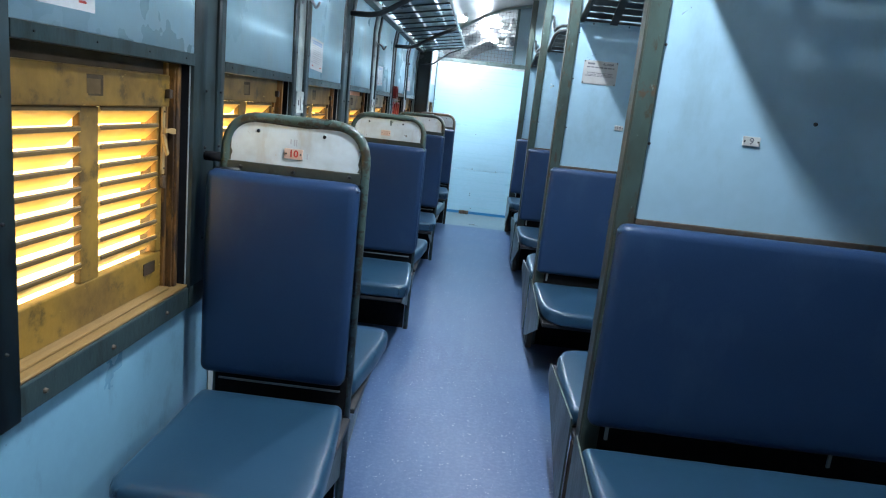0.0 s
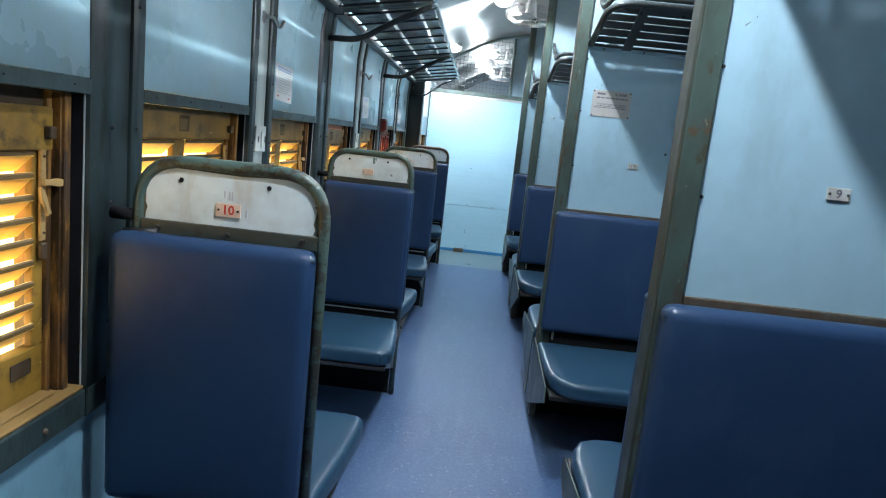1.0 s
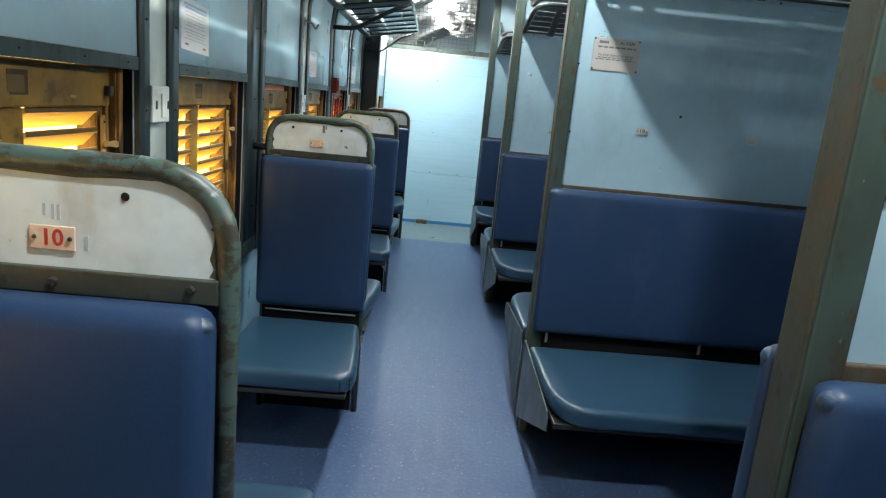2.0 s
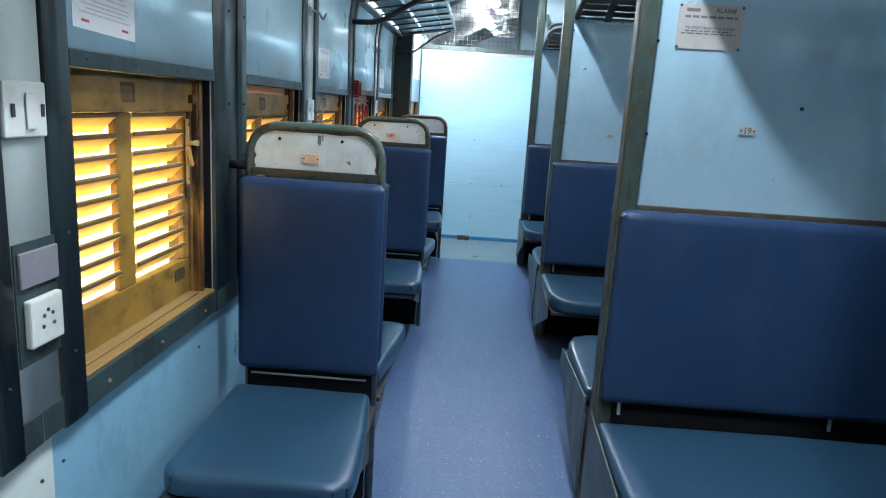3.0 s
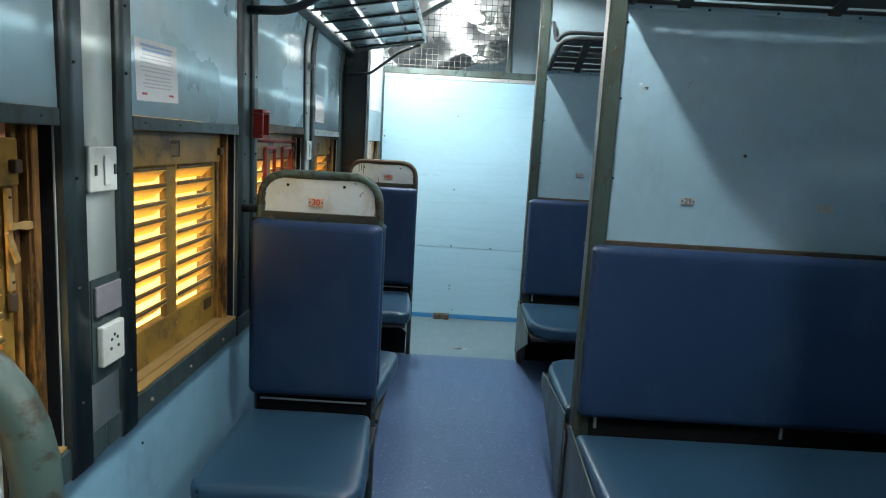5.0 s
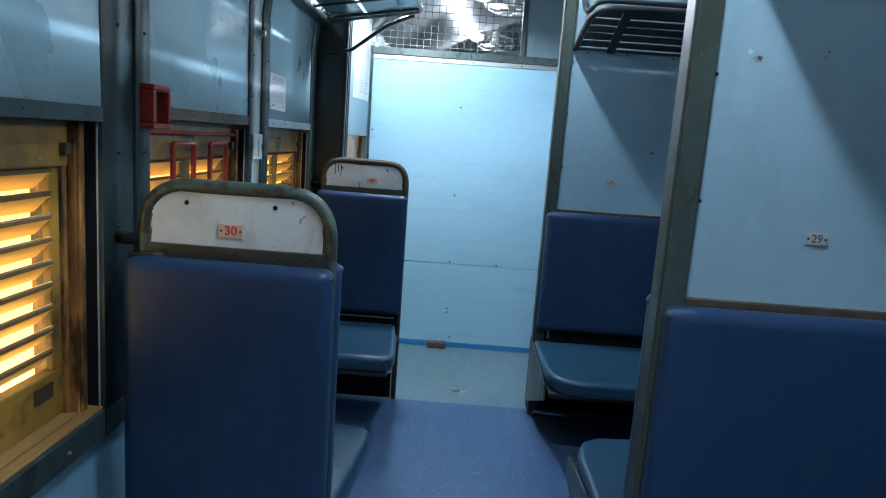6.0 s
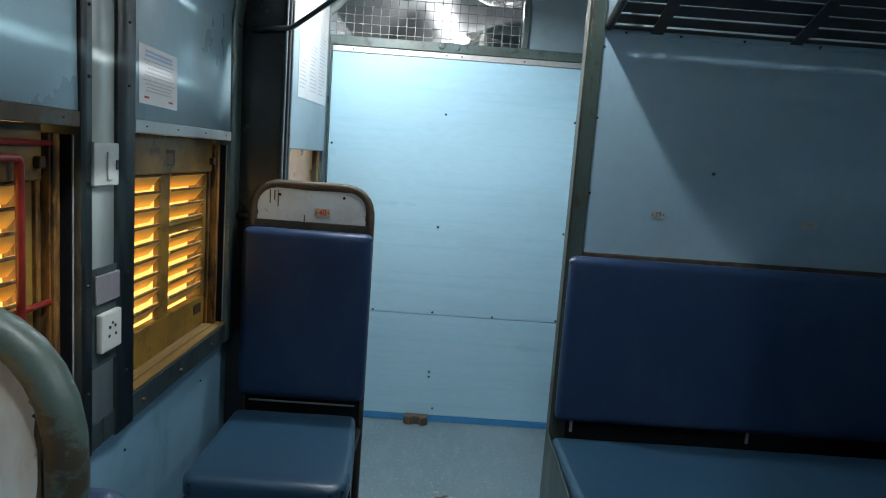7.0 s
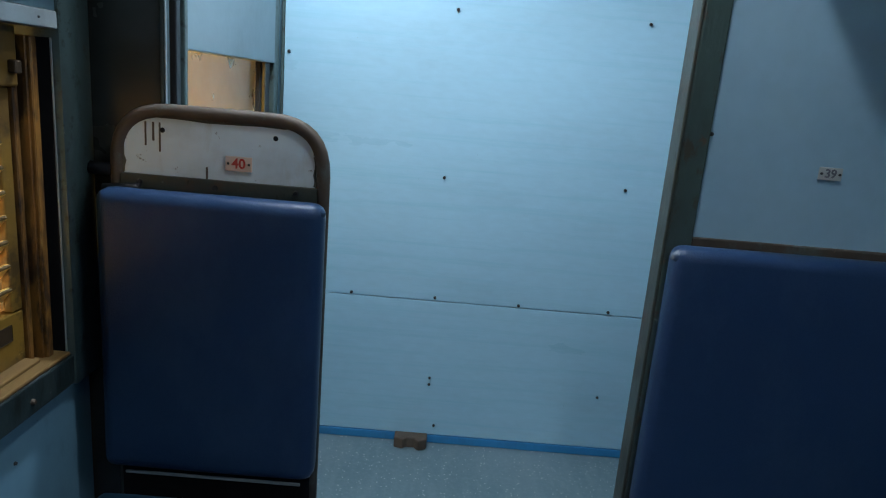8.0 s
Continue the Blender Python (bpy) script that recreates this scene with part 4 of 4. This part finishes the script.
part("tube", tubed(rounded([(-0.66, 7.19, 1.660), (-0.53, 7.19, 1.672), (-0.37, 7.21, 1.800), (-0.25, 7.22, 1.852)], 0.02, 4), 0.0085, 8), RACK_DARK, brk)


# ---- fittings on the window wall ----
for k in range(4):
    y = (STRIPS[k][1] + STRIPS[k][2]) / 2 - 0.004
    sw = thing("switch_plate", "ivory plastic switch plate on the strip between windows", "switch", "switch plates")
    sw.location = (0, 0, -0.010 if k == 3 else -0.033)
    part("plate", boxed(-0.689, -0.680, y - 0.050, y + 0.050, 1.193, 1.279, 0.003), PLASTIC, sw)
    part("rocker", boxed(-0.679, -0.6755, y - 0.004, y + 0.018, 1.205, 1.262, 0.002), PLASTIC, sw)
    if k < 3:
        part("slot", boxed(-0.6788, -0.6775, y - 0.036, y - 0.028, 1.225, 1.245), DARK, sw)
    part("slot", boxed(-0.6788, -0.6775, y + 0.034, y + 0.042, 1.225, 1.245), DARK, sw)
    so = thing("socket", "ivory power socket with a dark metal cover plate", "socket", "sockets")
    so.location = (0, 0.010, 0.0 if k == 3 else -0.024)
    part("cover", boxed(-0.6863, -0.680, y - 0.048, y + 0.048, 0.944, 1.003, 0.002), INK, so, "scratched dark cover plate")
    part("plate", boxed(-0.6863, -0.672, y - 0.042, y + 0.042, 0.842, 0.924, 0.004), PLASTIC, so)
    bolts("pins", so, [(-0.6715, y + a, 0.884 + b) for a, b in ((-0.014, -0.01), (0.014, -0.01), (0, 0.016), (-0.011, 0.008), (0.011, 0.008))], 0.004, 0.003, "x", DARK)
    part("base", boxed(-0.6898, -0.6865, y - 0.0545, y + 0.0545, 0.812, 1.018, 0.001), COLUMN, so, "dark green backing board")
    hk = thing("coat_hook", "worn steel coat hook on a round rose", "hook", "coat hooks")
    bolts("rose", hk, [(-0.694, y, 1.598)], 0.024, 0.012, "x", STEEL)
    if k < 3:
        part("hook", tubed(rounded([(-0.70, y, 1.603), (-0.655, y, 1.598), (-0.640, y, 1.563), (-0.625, y, 1.593)], 0.02, 5), 0.005, 8), STEEL, hk)
    else:
        bolts("knob", hk, [(-0.680, y, 1.598)], 0.014, 0.03, "x", STEEL)


def paper(y0, y1, z0, z1, x=-0.6905, slant=0.0, lean=-1.2):
    s = thing("notice", "white printed paper notice pasted on the wall panel", "notice", "paper notices")
    m = pose(x, (y0 + y1) / 2, (z0 + z1) / 2, slant, lean, 0)
    w, h = (y1 - y0) / 2, (z1 - z0) / 2
    part("sheet", turned(boxed(0, 0.0012, -w, w, -h, h), m), PAPER, s)
    rng = random.Random(int(y0 * 100))
    for i, f in enumerate((0.80, 0.66, 0.50, 0.38, 0.24, 0.10, -0.02, -0.18, -0.30, -0.42, -0.54)):
        ww = w * (0.82 - 0.25 * rng.random())
        hh = h * (0.045 if i < 2 else 0.018)
        part("line", turned(boxed(0.0013, 0.0017, -ww, ww, h * f - hh, h * f + hh), m), BLUE_INK if i < 2 else PALE_INK, s)
    for a in (-0.75, 0.52):
        part("mark", turned(boxed(0.0013, 0.0017, w * a, w * (a + 0.22), -h * 0.80, -h * 0.73), m), RED_INK, s)
    return s


for k in range(4):
    paper(STRIPS[k][3] + 0.022, STRIPS[k][3] + 0.235, 1.345 + LIFT[k], 1.475 + LIFT[k], slant=(1, -2, 1.5, -1)[k])
table = thing("timetable", "white timetable sheet of fine print pasted on the door", "notice")
part("sheet", turned(boxed(0, 0.0012, -0.29, 0.29, -0.215, 0.215), pose(-0.5515, 7.71, 1.695, 1, 0, 0)), PAPER, table)
rng = random.Random(31)
for c in (-0.19, 0.0, 0.19):
    bm = bmesh.new()
    for i in range(26):
        w = rng.uniform(0.05, 0.085)
        box(bm, 0.0013, 0.0017, c - 0.08, c - 0.08 + 1.6 * w, 0.185 - i * 0.0145, 0.189 - i * 0.0145)
    tagged(part("column", turned(bm, pose(-0.5515, 7.71, 1.695, 1, 0, 0)), PALE_INK, table), kind="stuff")

red = thing("alarm_box", "small red metal box on the window rail", "box")
part("case", boxed(-0.69, -0.655, 5.455, 5.540, 1.272, 1.284, 0.003), RED, red)
part("case", boxed(-0.69, -0.655, 5.455, 5.540, 1.355, 1.367, 0.003), RED, red)
part("side", boxed(-0.69, -0.655, 5.455, 5.467, 1.285, 1.354, 0.003), RED, red)
part("side", boxed(-0.69, -0.655, 5.528, 5.540, 1.285, 1.354, 0.003), RED, red)
part("back", boxed(-0.69, -0.68, 5.468, 5.527, 1.285, 1.354), DARK, red)

grille = thing("window_grille", "rust-red bar grille over the emergency window", "grille")
for y0 in (5.68, 5.93):
    part("bar", tubed(rounded([(-0.710, y0, 0.702), (-0.710, y0, 1.236), (-0.710, y0 + 0.13, 1.236), (-0.710, y0 + 0.13, 0.702)], 0.012, 3), 0.0075, 8), RED, grille)
for z in (0.77, 0.97, 1.262):
    part("rod", tubed([(-0.722, 5.51, z), (-0.722, 6.19, z)], 0.006, 6), RED, grille)

notice = thing("alarm_notice", "stained metal alarm notice riveted to the partition", "sign")
py = P[2] - 0.0125
part("plate", boxed(0.540, 0.714, py - 0.002, py, 1.443, 1.560, 0.001), ENAMEL, notice)
part("word", text_bm("ALARM", 0.017, facing(0.664, py - 0.0024, 1.545)), INK, notice)
part("word", text_bm("TO STOP TRAIN PULL CHAIN", 0.0100, facing(0.627, py - 0.0024, 1.4985)), INK, notice)
part("line", boxed(0.560, 0.596, py - 0.0026, py - 0.002, 1.540, 1.549), INK, notice)
rng = random.Random(5)
for z, a, b, h, ink in ((1.5275, 0.558, 0.700, 0.0030, INK), (1.5195, 0.570, 0.690, 0.0016, PALE_INK), (1.5125, 0.574, 0.684, 0.0016, PALE_INK),
                        (1.4905, 0.562, 0.688, 0.0016, INK), (1.4840, 0.552, 0.698, 0.0016, INK)):
    while a < b:
        e = min(b, a + rng.uniform(0.009, 0.020))
        part("line", boxed(a, e, py - 0.0026, py - 0.002, z - h, z + h), ink, notice)
        a = e + 0.004
bolts("rivet", notice, [(x, py - 0.003, z) for x in (0.545, 0.709) for z in (1.448, 1.555)], 0.004, 0.004, "y", DARK)

block = thing("door_stop", "small brown notched block on the floor by the end panel", "door stop")
part("block", prism([(-0.105, 8.05), (-0.075, 8.04), (-0.06, 8.055), (-0.035, 8.055), (-0.02, 8.035), (0.01, 8.05), (0.012, 8.098), (-0.105, 8.098)], "z", -0.001, 0.038, 0.004), WOOD, block)


# ---- ceiling fittings ----
def dome(bm, x, y, z, r, h):
    ret = bmesh.ops.create_uvsphere(bm, u_segments=18, v_segments=10, radius=1.0, matrix=Matrix.Translation((x, y, z)) @ Matrix.Diagonal((r, r * 1.25, h, 1)))
    for f in {f for v in ret["verts"] for f in v.link_faces}:
        f.smooth = True


def ceiling_lamp(x, y, z, lit=True):
    s = thing("ceiling_lamp", "%s white oval glass ceiling lamp" % ("lit" if lit else "unlit"), "lamp", "ceiling lamps")
    bm = bmesh.new()
    dome(bm, x, y, z, 0.075, 0.05)
    part("glass", bm, GLOW if lit else FAN_WHITE, s)
    bolts("base", s, [(x, y, z + 0.03)], 0.095, 0.05, "z", FAN_WHITE)


def ceiling_fan(x, y, z):
    s = thing("ceiling_fan", "white caged ceiling fan at rest", "fan", "ceiling fans")
    bolts("motor", s, [(x, y, z + 0.06)], 0.05, 0.12, "z", FAN_WHITE)
    part("stem", tubed([(x, y, z + 0.10), (x, y, z + 0.26)], 0.015, 8), FAN_WHITE, s)
    for i in range(3):
        m = pose(x, y, z, 0, 0, 120 * i + 20) @ pose(0, 0, 0, 12, 0, 0)
        part("blade", turned(boxed(0.04, 0.17, -0.045, 0.045, -0.002, 0.002, 0.001), m), FAN_WHITE, s)
    bm = bmesh.new()
    for i in range(20):
        a = 2 * math.pi * i / 20
        c, d = math.cos(a), math.sin(a)
        tube(bm, [(x + c * q, y + d * q, z + h) for q, h in ((0.02, -0.06), (0.12, -0.055), (0.185, -0.02), (0.195, 0.02), (0.15, 0.07), (0.06, 0.09))], 0.0018, 4)
    for q, h in ((0.07, -0.059), (0.13, -0.053), (0.195, 0.01)):
        tube(bm, [(x + q * math.cos(a), y + q * math.sin(a), z + h) for a in [2 * math.pi * j / 24 for j in range(25)]], 0.0022, 4)
    tagged(part("cage", bm, FAN_WHITE, s, "white wire cage"), kind="stuff")


for x, y in LAMPS:
    ceiling_lamp(x, y, 2.385)
    ceiling_fan(0.34, y - 0.05, 2.27)
for x, y, watts in BULKHEAD:
    ceiling_lamp(x, y, 2.425)
ceiling_lamp(-0.30, 7.35, 2.18)
# unseen tubes added as bodies for the fill lamps; strengths set per bay
for y in P[:4]:
    t = thing("added_tube_light", "%s fluorescent tube light over the benches" % ("lit" if y < 3 else "dimly lit" if y < 5 else "unlit white"), "lamp", "tube lights")
    part("tube", tubed([(1.92, y + 0.25, 2.22), (1.92, y + 1.25, 2.22)], 0.014, 10), TUBE if y < 3 else DIM_TUBE if y < 5 else FAN_WHITE, t)
    part("batten", boxed(1.89, 1.95, y + 0.23, y + 1.27, 2.238, 2.27, 0.003), FAN_WHITE, t)
for y in (9.2, 11.2):
    ceiling_lamp(0.10, y, 2.385)
    ceiling_fan(0.30, y - 0.1, 2.30)
